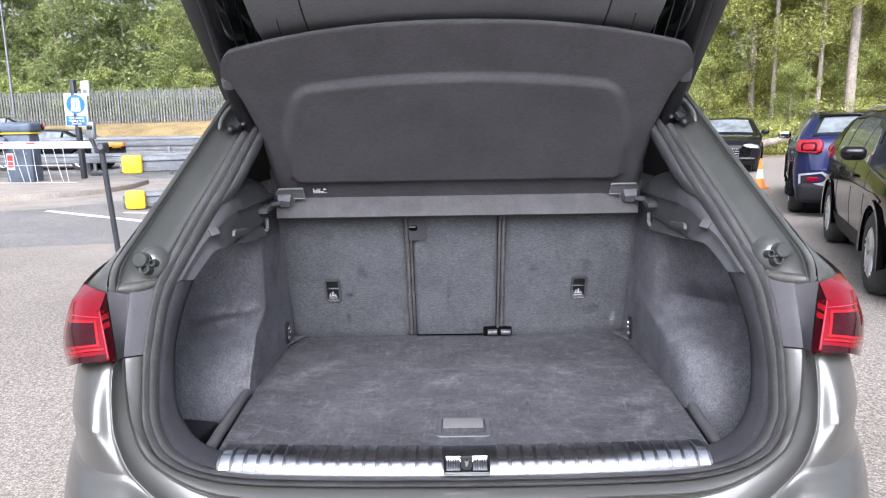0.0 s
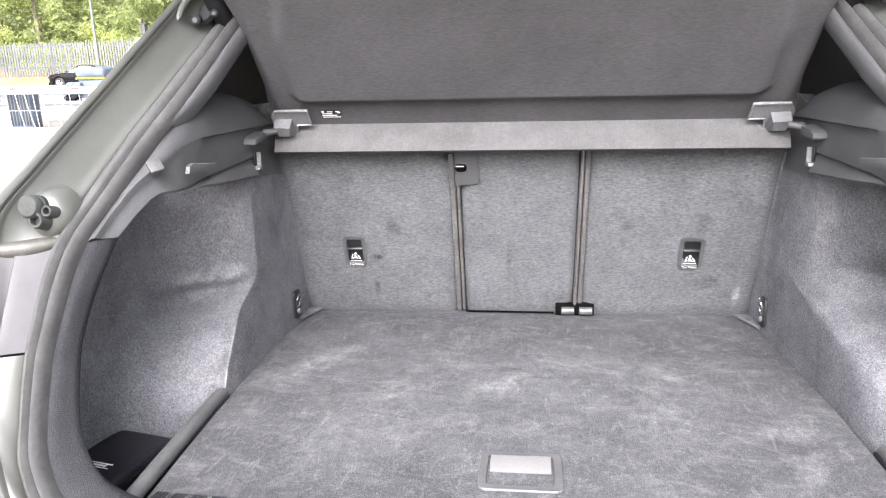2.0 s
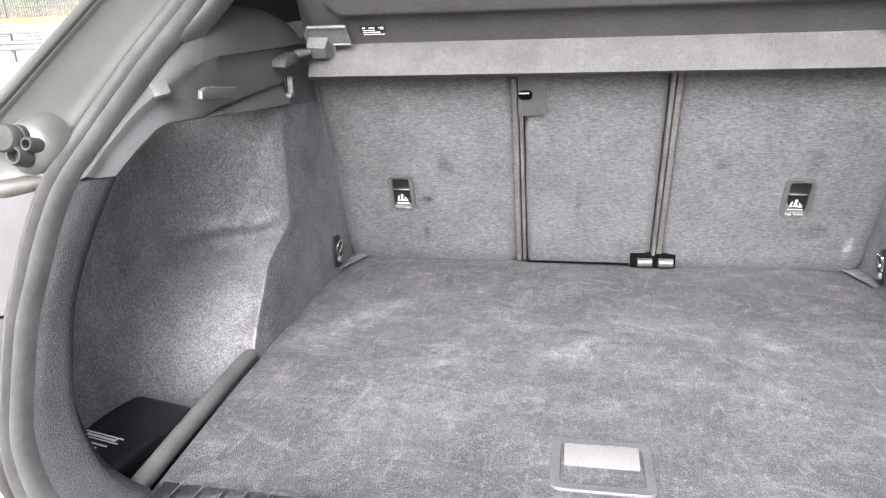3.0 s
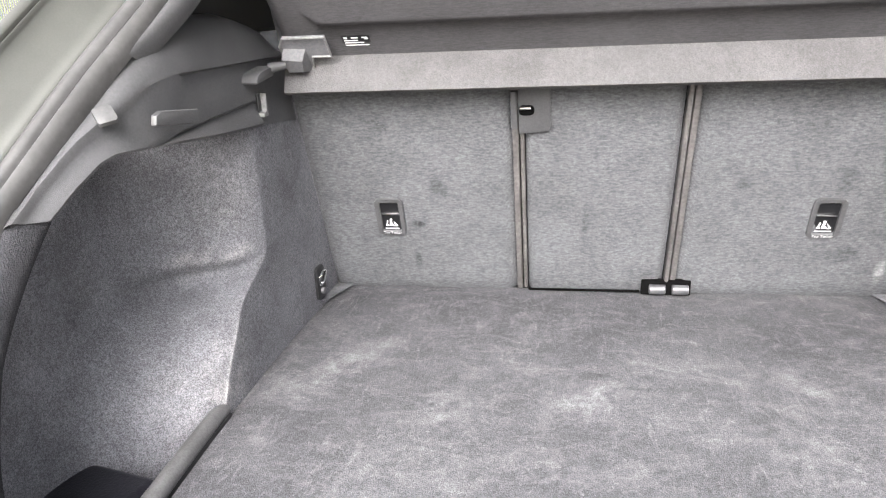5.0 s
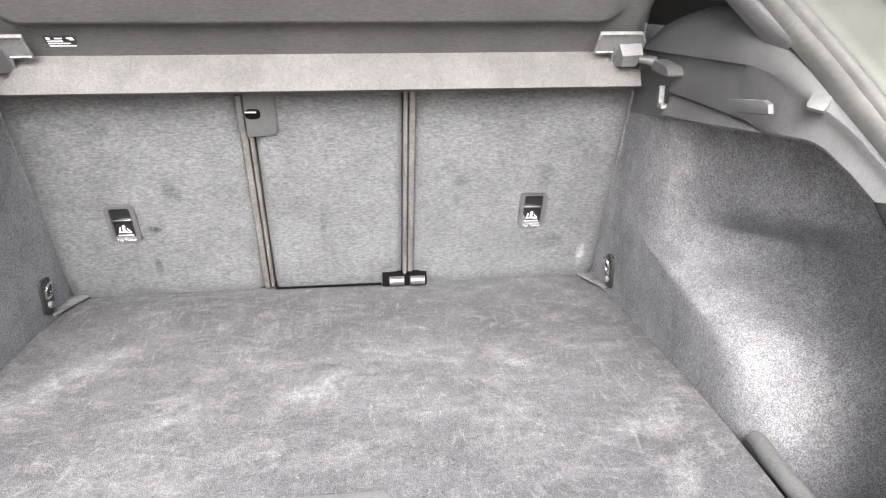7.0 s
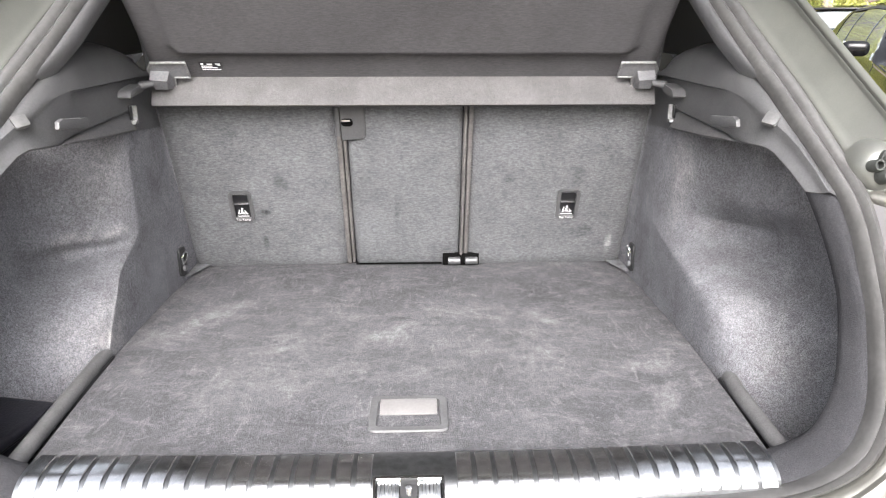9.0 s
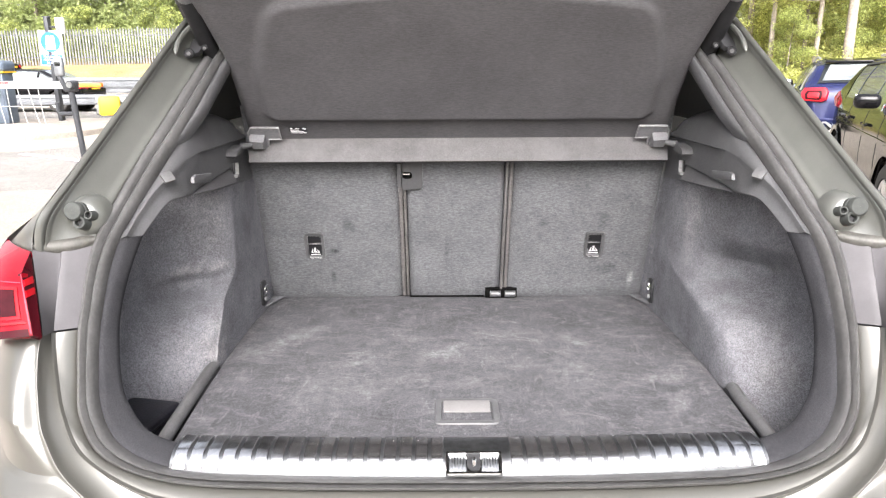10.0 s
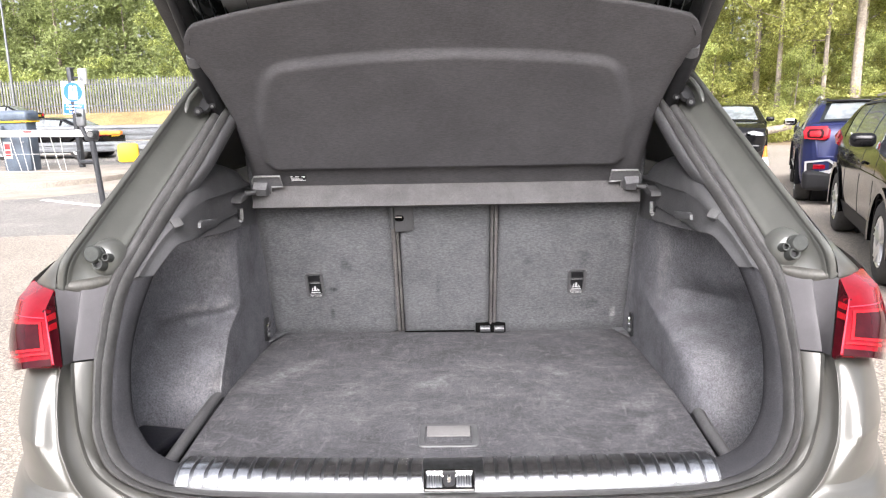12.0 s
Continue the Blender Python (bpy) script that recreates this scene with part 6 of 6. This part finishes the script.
# ---------------------------------------------------------------- parked cars
def parked_car(name, label, paint, at, heading, L=4.2, H=1.52, W=.90, suv=True, lamp="lens", bumper=True):
    """A car with its middle at at, its nose along heading degrees from y towards -x."""
    c = thing(name, label, "car", "parked cars", at=(at[0], at[1], ground_z(*at)), rz=heading)
    wb = L * .615
    ax = (-wb / 2 - .02, wb / 2 + .02)
    R = .345

    def top(y):
        t = y / (L / 2)
        if suv:
            return float(np.interp(t, (-1, -.985, -.95, -.90, -.74, -.62, -.2, .05, .22, .46, .72, .88, .96, 1.0), (.72, 1.03, 1.15, 1.20, H - .07, H - .03, H, H - .02, H - .10, 1.06, 1.00, .93, .82, .62)))
        return float(np.interp(t, (-1, -.97, -.85, -.66, -.35, -.05, .10, .42, .72, .88, .96, 1.0), (.60, .96, 1.02, 1.07, H - .04, H, H - .04, .99, .93, .85, .74, .55)))

    def belt(y):
        return min((1.03 + .04 * min(1, max(0, -y / (L / 2)))) if suv else .95, top(y) - .03)

    def section(y):
        """Half outline of the body at a station: 28 samples from sill to roof."""
        t = abs(y) / (L / 2)
        w = W * (1 - .05 * max(0, (t - .55) / .45) ** 2 - .20 * max(0, (t - .86) / .14) ** 2.5)
        low = .24
        for a in ax:
            dd = abs(y - a)
            if dd < R + .07:
                low = max(low, R + math.sqrt(max(0, (R + .07) ** 2 - dd ** 2)) - .02)
        b, tp = belt(y), top(y)
        g = max(0, tp - b)
        inset = .27 * min(1, g / .5)
        q = [(w * .93, low), (w * .985, max(low + .01, .42)), (w * 1.0, max(low + .02, .66)), (w * .985, max(low + .03, b - .12)), (w * .95, max(low + .04, b)), (w - inset * .58, b + g * .55),
             (w - inset, tp - .045), (w - inset - .09, tp - .006), (w * .35, tp + .014), (0, tp + .018)]
        out = []
        for k in range(9):
            for u in (0, 1 / 3, 2 / 3):
                # soft shoulders: blend the straight run with the neighbouring points
                p0, p1 = np.array(q[k]), np.array(q[k + 1])
                pm, pn = np.array(q[max(k - 1, 0)]), np.array(q[min(k + 2, 9)])
                lin = p0 + (p1 - p0) * u
                cat = .5 * (2 * p0 + (p1 - pm) * u + (2 * pm - 5 * p0 + 4 * p1 - pn) * u * u + (3 * p0 - pm - 3 * p1 + pn) * u ** 3)
                out.append(tuple(lin * .3 + cat * .7))
        out.append(q[9])
        return out

    yy = np.concatenate([np.linspace(-L / 2, -L / 2 * .86, 14), np.linspace(-L / 2 * .85, L / 2 * .85, 84), np.linspace(L / 2 * .86, L / 2, 14)])
    bm = bmesh.new()
    for s in (1, -1):
        sheet(bm, [[(s * px, y, pz) for px, pz in section(y)] for y in yy])
    for y, k in ((yy[0], -1), (yy[-1], 1)):
        q = section(y)
        sheet(bm, [[(px * f, y + k * .03 * (1 - f * f), pz) for px, pz in q] for f in (1, .8, .4, 0, -.4, -.8, -1)])
    body = part("car_body", bm, M[paint], c, angle=40)
    if suv:
        rows = [[(x, y, top(y) + .024 - .012 * (x / .5) ** 2) for x in np.linspace(-.5, .5, 9)] for y in np.linspace(-.33 * L, .06 * L, 14)]
        part("roof_panel", thick_sheet(rows, .004), M["car_black"], c, "black roof panel")

    def skin(y, v, s, off):
        q = section(y)
        i = min(int(v * 3), len(q) - 2)
        u = v * 3 - i
        x, z = q[i][0] + (q[i + 1][0] - q[i][0]) * u, q[i][1] + (q[i + 1][1] - q[i][1]) * u
        nx, nz = q[i + 1][1] - q[i][1], -(q[i + 1][0] - q[i][0])
        k = math.hypot(nx, nz) + 1e-9
        return (s * (x + off * nx / k), y, z + off * nz / k)

    f = .62 if suv else .60
    for s in (1, -1):
        for y0, y1, v0, v1 in ((-.30 * L, -.185 * L, 4.2, 5.75), (-.165 * L, .025 * L, 4.15, 5.85), (.045 * L, .185 * L, 4.15, 5.6)):
            rows = [[skin(y, v, s, .005) for v in np.linspace(v0, v1, 5)] for y in np.linspace(y0, y1, 8)]
            part("side_window", thick_sheet(rows, .003 * s), M["pale_glass"], c)
        if suv:
            rows = [[skin(y, v, s, .006) for v in np.linspace(4.1, 6.0, 6)] for y in np.linspace(-.385 * L, -.315 * L, 5)]
            part("pillar_blade", thick_sheet(rows, .003 * s), M["silver" if paint == "car_blue" else "car_black"], c)
        rows = [[skin(y, v, s, .009) for v in (5.88, 5.98, 6.08)] for y in np.linspace(-.30 * L, .16 * L, 12)]
        part("window_moulding", thick_sheet(rows, .003 * s), M["dark"], c)
        rows = [[skin(y, v, s, .010) for v in (2.55, 2.62, 2.69)] for y in np.linspace(-.40 * L, .36 * L, 24)]
        part("body_crease", thick_sheet(rows, .008 * s), M[paint], c)
        for y in (-.175 * L, .035 * L, .20 * L):
            rows = [[skin(y + dy, v, s, .003) for v in np.linspace(1.0, 4.0, 8)] for dy in (-.004, .004)]
            part("door_gap", thick_sheet(rows, .002 * s), M["dark"], c)
        for y in (-.150 * L, .065 * L):
            p = skin(y, 3.0, s, .02)
            part("door_handle", boxed((.03, .20, .03), p, .01), M[paint], c)
        rows = [[skin(y, v, s, .006) for v in (.05, .5, 1.0)] for y in np.linspace(ax[0] + R + .09, ax[1] - R - .09, 8)]
        part("sill_cladding", thick_sheet(rows, .004 * s), M["cladding" if suv else paint], c)
        if paint == "car_blue":
            rows = [[skin(y, v, s, .012) for v in (1.05, 1.25)] for y in np.linspace(ax[0] + R + .12, ax[1] - R - .12, 8)]
            part("sill_trim", thick_sheet(rows, .004 * s), M["silver"], c)
        mp = skin(.155 * L, 4.4, s, .0)
        m_ob = part("wing_mirror", boxed((.21, .13, .125), (mp[0] + s * .13, mp[1], mp[2] + .05), .05, seg=4), M["car_black"], c)
        part("mirror_glass", boxed((.15, .006, .10), (mp[0] + s * .14, mp[1] - .061, mp[2] + .055), .002), M["chrome"], m_ob)
        for a in ax:
            wheel_part(c, s * (W - .115), a, R, .22, s)
            bm = bmesh.new()
            arcs = []
            for q in np.linspace(-.15, math.pi + .15, 24):
                arcs.append([(s * (W + .012), a + (R + .05) * math.cos(q), R + (R + .05) * math.sin(q)), (s * (W + .016), a + (R + .11) * math.cos(q), R + (R + .10) * math.sin(q)), (s * (W - .06), a + (R + .05) * math.cos(q), R + (R + .045) * math.sin(q))])
            sheet(bm, arcs)
            part("arch_trim", bm, M["cladding" if paint == "car_blue" else paint], c)
            part("arch_liner", tube(bmesh.new(), [(s * .45, a, R + .02), (s * (W - .24), a, R + .02)], R + .04, 24), M["dark"], c)
        # tail and head lamps
        ly = -L / 2
        if suv:
            tz, tw, th = 1.03, .33, .20
        else:
            tz, tw, th = .84, .40, .16
        tr = Matrix.Rotation(radians(s * 20), 4, "Z") @ Matrix.Rotation(radians(-10), 4, "X")
        shape = [(-.50, -.34), (-.36, -.50), (.44, -.42), (.52, .10), (.40, .46), (-.40, .50), (-.52, .24)]
        tm_ = Matrix.Translation((s * (W * .80 - tw / 2 + .12), ly + .075, tz)) @ Matrix.Rotation(radians(s * 20), 4, "Z") @ Matrix.Rotation(radians(80), 4, "X")

        def lamp_shape(k, depth, dz=0.0):
            q = [(px * tw * k * s, py * th * k + dz) for px, py in shape]
            b_ = bmesh.new()
            prism(b_, q if s > 0 else q[::-1], depth, tm_, .012 if k == 1 else .004)
            return b_

        tl = part("tail_lamp", lamp_shape(1, .085), M["lens_far"], c, "red tail lamp")
        part("lamp_inset", lamp_shape(.66, .090, -.012), M["lens_dark"], tl)
        part("lamp_core", lamp_shape(.46, .094, -.012), M["lens_far"], tl)
        if suv:
            bz = .56
            outer = [(-.12, -.08), (.20, -.14), (.21, .08), (-.10, .12), (-.23, .02)]
            inner = [(-.095, -.035), (.175, -.080), (.185, .058), (-.085, .095), (-.175, .022)]
            bm2 = bmesh.new()
            mf = basis((s * .60, ly + .015, bz), (s, s * .0 + .16, 0), (0, 0, 1)) if s > 0 else basis((s * .60, ly + .015, bz), (1, -.16, 0), (0, 0, 1))
            o_ = [(px * s, py) for px, py in outer]
            i_ = [(px * s, py) for px, py in inner]
            sheet(bm2, [[mf @ Vector((*q, h)) for q in r + r[:1]] for r, h in ((o_, 0), (o_, .03), (i_, .03), (i_, -.01))])
            part("bumper_surround", bm2, M["silver"], c, "silver bumper surround", smooth=False)
            bm2 = bmesh.new()
            prism(bm2, i_ if s > 0 else i_[::-1], .012, mf)
            part("surround_panel", bm2, M["cladding"], c)
            part("reflector", boxed((.20, .02, .07), mf @ Vector((0, .01, .015)), .01), M["lens"], c)
        hm = Matrix.Translation((s * .60, L / 2 - .075, .70)) @ Matrix.Rotation(radians(s * -16), 4, "Z") @ Matrix.Rotation(radians(96), 4, "X")
        eye = [(-.20, -.045), (-.05, -.075), (.20, -.03), (.23, .065), (.02, .050), (-.21, -.005)]

        def eye_shape(k, depth):
            q = [(px * k * s, -py * k) for px, py in eye]
            b_ = bmesh.new()
            prism(b_, q[::-1] if s > 0 else q, -depth, hm, .004)
            bmesh.ops.recalc_face_normals(b_, faces=b_.faces)
            return b_

        hl = part("head_lamp", eye_shape(1, .075), M["dark"], c, "clear head lamp in a dark housing")
        part("lamp_lens", eye_shape(.86, .082), M["pale_glass"], hl)
        part("lamp_bar", boxed((.26, .012, .014), hm @ Vector((s * .02, -.035, -.084)), .004, None), M["silver"], hl)
    # rear window, windscreen, bumper and grille
    y0, y1 = (-.445 * L, -.375 * L) if suv else (-.34 * L, -.19 * L)
    rows = [[(u * (.66 - .10 * k / 7), y - .008, top(y) + .017 - .012 * u * u) for u in np.linspace(-1, 1, 11)] for k, y in enumerate(np.linspace(y0 - .012 * L, y1 + .004 * L, 8))]
    part("window_surround", thick_sheet(rows, .004), M["glass"], c, "black glass surround of the rear window")
    rows = [[(u * (.60 - .10 * k / 7), y - .013, top(y) + .022 - .012 * u * u) for u in np.linspace(-1, 1, 11)] for k, y in enumerate(np.linspace(y0, y1, 8))]
    part("rear_window", thick_sheet(rows, .004), M["pale_glass"], c, "glossy rear window")
    y0, y1 = (.105 * L, .215 * L) if suv else (.06 * L, .195 * L)
    rows = [[(u * (.53 + .15 * k / 7), y + .010, top(y) + .022 - .02 * u * u) for u in np.linspace(-1, 1, 11)] for k, y in enumerate(np.linspace(y0, y1, 8))]
    part("windscreen", thick_sheet(rows, .004), M["pale_glass"], c, "glossy windscreen")
    part("rear_bumper", boxed((W * 1.84, .24, .30), (0, -L / 2 + .080, .375), .08, seg=4), M["cladding"], c, "black rear bumper")
    if suv:
        part("roof_spoiler", boxed((1.15, .16, .035), (0, -.372 * L, H - .035), .012), M["car_black"], c)
        for s in (1, -1):
            part("roof_rail", tube(bmesh.new(), [(s * .60, y, top(y) + .035) for y in np.linspace(-.25 * L, .08 * L, 8)], .014, 8), M["silver"], c)
    part("number_plate", boxed((.52, .015, .11), (0, -L / 2 - .036, .80), .004), M["yellow"], c)
    gr = part("grille", boxed((.78, .05, .34), (0, L / 2 - .005, .52), .04), M["dark"], c, "black grille")
    for k in range(5):
        part("grille_bar", boxed((.70, .012, .012), (0, L / 2 + .022, .40 + .06 * k), .003), M["steel_dark"], gr)
    part("front_bumper", boxed((W * 1.66, .12, .22), (0, L / 2 - .03, .33), .05, seg=3), M[paint if not suv else "cladding"], c)
    part("underbody", boxed((W * 1.3, L * .9, .10), (0, 0, .26), .03), M["dark"], c)
    return c


parked_car("parked_suv", "glossy black compact car parked with silver alloy wheels", "car_black", (4.78, 5.31), 158.8, 4.25, 1.52, .90, True)
parked_car("parked_suv", "navy blue compact car with red tail lamps parked facing the wood", "car_blue", (6.63, 10.45), -24, 4.2, 1.52, .90, True)
parked_car("parked_saloon", "black saloon parked with its nose out beside the wood", "car_black", (8.07, 19.41), 158, 4.7, 1.43, .91, False)
parked_car("parked_saloon", "dark saloon parked by the bank behind the barrier", "car_black", (-28.2, 43.0), 88, 4.6, 1.45, .90, False)
parked_car("parked_saloon", "dark saloon parked beyond the guard rails", "car_black", (-14.3, 24.0), 85, 4.6, 1.43, .90, False)


# ---------------------------------------------------------------- trees and hedges
def leaf_cloud(centres, radii, count, size, seed, flat=.75):
    rs = np.random.RandomState(seed)
    idx = rs.randint(0, len(centres), count)
    d = rs.normal(size=(count, 3))
    d /= np.linalg.norm(d, axis=1, keepdims=True)
    rad = rs.uniform(.35, 1.0, (count, 1)) ** .5
    p = np.array(centres)[idx] + d * rad * np.array(radii)[idx][:, None] * np.array([1, 1, flat])
    n = d + rs.normal(scale=.7, size=(count, 3)) + np.array([0, 0, .5])
    n /= np.linalg.norm(n, axis=1, keepdims=True)
    a = np.cross(n, rs.normal(size=(count, 3)))
    a /= np.linalg.norm(a, axis=1, keepdims=True)
    b = np.cross(n, a)
    s = rs.uniform(.6, 1.4, (count, 1)) * size
    droop = n * s * .25
    v = np.stack([p - a * s, p + b * s * .55 + droop, p + a * s, p - b * s * .55 + droop], 1).reshape(-1, 3)
    f = np.arange(count * 4).reshape(-1, 4)
    return v, f


def leaf_mesh(name, v, f, mat):
    me = bpy.data.meshes.new(name)
    me.from_pydata(v.tolist(), [], f.tolist())
    me.materials.append(mat)
    me.update()
    return me


def tree_meshes(seed, h, spread, crown_low, leaf, size, count, girth=.012):
    rs = random.Random(seed)
    bm = bmesh.new()
    bend = (rs.uniform(-.4, .4), rs.uniform(-.4, .4))
    trunk = [(bend[0] * t * t, bend[1] * t * t, h * .92 * t) for t in np.linspace(0, 1, 9)]
    r0 = girth * h
    tube(bm, trunk, [r0 * (1.25 if i == 0 else 1) * (1 - .85 * i / 8) for i in range(9)], 9)
    centres, radii = [], []
    for k in range(16):
        t = crown_low + (1 - crown_low) * (k + rs.random()) / 16
        base = np.array([bend[0] * t * t, bend[1] * t * t, h * .92 * t])
        a = rs.uniform(0, 2 * math.pi)
        reach = spread * rs.uniform(.5, 1.0) * math.sin(min(1, (1.04 - t) / (1.04 - crown_low) * .9 + .2) * math.pi * .6)
        tip = base + np.array([math.cos(a) * reach, math.sin(a) * reach, reach * rs.uniform(.1, .6)])
        mid = (base + tip) / 2 + np.array([0, 0, -.1 * reach])
        tube(bm, [base, mid, tip], [r0 * .35 * (1.1 - t), r0 * .22 * (1.1 - t), .01], 5)
        for q in (1.0, .6):
            centres.append(base + (tip - base) * q + np.array([0, 0, .1]))
            radii.append(spread * rs.uniform(.22, .42))
    centres.append(np.array([bend[0], bend[1], h * .97]))
    radii.append(spread * .35)
    bmesh.ops.recalc_face_normals(bm, faces=bm.faces)
    tm = bpy.data.meshes.new("trunk")
    bm.to_mesh(tm)
    bm.free()
    tm.materials.append(M["bark"])
    tm.shade_smooth()
    v, f = leaf_cloud(centres, radii, count, size, seed)
    return tm, leaf_mesh("crown", v, f, leaf)


KINDS = [tree_meshes(11, 14, 3.4, .22, M["leaf"], .095, 13000), tree_meshes(12, 12, 3.2, .15, M["leaf_dark"], .10, 13000),
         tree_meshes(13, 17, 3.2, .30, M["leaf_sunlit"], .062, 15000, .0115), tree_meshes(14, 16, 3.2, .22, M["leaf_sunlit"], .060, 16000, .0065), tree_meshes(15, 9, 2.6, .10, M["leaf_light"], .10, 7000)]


def tree(kind, x, y, scale, turn, label):
    t = thing("tree", label, "tree", "trees of the wood", at=(x, y, ground_z(x, y) - .05), rz=turn)
    t.scale = (scale, scale, scale)
    for me, nm in zip(KINDS[kind], ("trunk", "crown")):
        ob = new(nm, me)
        ob.parent = t


rs = random.Random(21)
BROAD, TALL, BUSH = "broad green leafy tree behind the fence", "tall slender tree with a bare grey trunk and high crown", "bushy yellow-green young tree"
for i in range(15):
    tree((1, 0, 1, 4, 0)[i % 5], -58 + i * 4.3 + rs.uniform(-1, 1), 57 + rs.uniform(0, 6), rs.uniform(.9, 1.25), rs.uniform(0, 360), BROAD)
for i in range(10):
    tree((1, 0)[i % 2], -62 + i * 7 + rs.uniform(-1, 1), 67 + rs.uniform(0, 6), rs.uniform(1.3, 1.6), rs.uniform(0, 360), BROAD)
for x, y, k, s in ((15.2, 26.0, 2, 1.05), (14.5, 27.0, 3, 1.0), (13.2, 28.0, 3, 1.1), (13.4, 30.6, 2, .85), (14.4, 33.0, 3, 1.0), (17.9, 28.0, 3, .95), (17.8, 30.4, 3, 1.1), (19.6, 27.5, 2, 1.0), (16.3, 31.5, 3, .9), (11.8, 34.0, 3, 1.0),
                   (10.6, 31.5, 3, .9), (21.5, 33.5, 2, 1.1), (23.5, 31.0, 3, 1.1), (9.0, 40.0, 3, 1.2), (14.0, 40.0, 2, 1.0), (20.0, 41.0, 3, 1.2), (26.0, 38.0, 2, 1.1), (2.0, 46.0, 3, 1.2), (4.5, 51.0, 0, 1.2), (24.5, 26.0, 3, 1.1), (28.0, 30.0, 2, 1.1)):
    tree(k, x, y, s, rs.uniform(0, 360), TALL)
for i in range(14):
    tree(3, 11.5 + i * 1.25 + rs.uniform(-.5, .5), rs.uniform(32, 39), rs.uniform(.55, .85), rs.uniform(0, 360), "thin pale sapling trunk among the trees")
for x, y, s in ((9.6, 27.0, .42), (13.2, 26.5, .38), (16.6, 28.0, .45), (19.0, 29.5, .5), (22.0, 28.5, .45), (11.6, 31.0, .5), (7.4, 28.0, .4), (25.5, 28.0, .5)):
    tree(4, x, y, s, rs.uniform(0, 360), BUSH)


def thicket(name, label, x0, x1, y0, y1, h, count, size, mat, seed):
    r = np.random.RandomState(seed)
    n = int((x1 - x0) * 1.2)
    cs = [(r.uniform(x0, x1), r.uniform(y0, y1), 0) for _ in range(n)]
    hs = r.uniform(.5, 1.0, n) * h
    cs = [(x, y, ground_z(x, y) + q * .45) for (x, y, _), q in zip(cs, hs)]
    v, f = leaf_cloud(cs, hs * .75, count, size, seed)
    ob = new(name, leaf_mesh(name, v, f, mat))
    return tagged(ob, label, "undergrowth", kind="stuff")



def foliage(name, label, x0, x1, near, far, z0, z1, clumps, radius, count, size, mat, seed):
    """A loose wall of small leaf clumps between two depths; near and far may follow x."""
    r = np.random.RandomState(seed)
    cs, rad = [], []
    for _ in range(clumps):
        x = r.uniform(x0, x1)
        y = r.uniform(near(x), far(x))
        cs.append((x, y, ground_z(x, y) + z0 + (z1 - z0) * r.uniform(0, 1) ** 1.3 * (.65 + .35 * math.sin(x * .9 + seed))))
        rad.append(radius * r.uniform(.5, 1.2))
    v, f = leaf_cloud(cs, np.array(rad), count, size, seed)
    return tagged(new(name, leaf_mesh(name, v, f, mat)), label, "undergrowth", kind="stuff")


def fence_y(x):
    return 50.3 + .06 * (x + 20)


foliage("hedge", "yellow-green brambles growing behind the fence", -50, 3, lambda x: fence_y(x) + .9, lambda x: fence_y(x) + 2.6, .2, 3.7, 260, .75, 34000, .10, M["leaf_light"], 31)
foliage("undergrowth", "yellow-green shrubs rising over the brambles", -60, 4, lambda x: fence_y(x) + 3.0, lambda x: fence_y(x) + 5.0, .5, 5.6, 160, 1.0, 26000, .12, M["leaf"], 41)
thicket("undergrowth", "dark leafy undergrowth below the trees", -62, 8, 57, 64, 7.0, 34000, .18, M["leaf_dark"], 32)
thicket("undergrowth", "tall mixed foliage closing the wood behind the fence", -75, 12, 70, 80, 20.0, 36000, .30, M["leaf"], 33)
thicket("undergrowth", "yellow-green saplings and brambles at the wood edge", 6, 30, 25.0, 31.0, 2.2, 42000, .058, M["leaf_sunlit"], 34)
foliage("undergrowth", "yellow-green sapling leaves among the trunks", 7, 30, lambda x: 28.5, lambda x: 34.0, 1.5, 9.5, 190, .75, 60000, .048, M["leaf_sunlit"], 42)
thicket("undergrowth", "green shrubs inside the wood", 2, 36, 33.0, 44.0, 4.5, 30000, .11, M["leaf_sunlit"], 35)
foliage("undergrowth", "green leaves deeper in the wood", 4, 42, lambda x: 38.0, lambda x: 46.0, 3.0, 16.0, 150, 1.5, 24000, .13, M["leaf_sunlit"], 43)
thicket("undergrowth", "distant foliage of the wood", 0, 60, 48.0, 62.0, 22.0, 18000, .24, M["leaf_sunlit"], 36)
# Never in view; added to darken the low sky in the paint's reflections.
thicket("undergrowth", "unseen belt of trees added behind the camera for the paint to reflect", -60, 60, -46, -36, 12.0, 24000, .40, M["leaf"], 37)
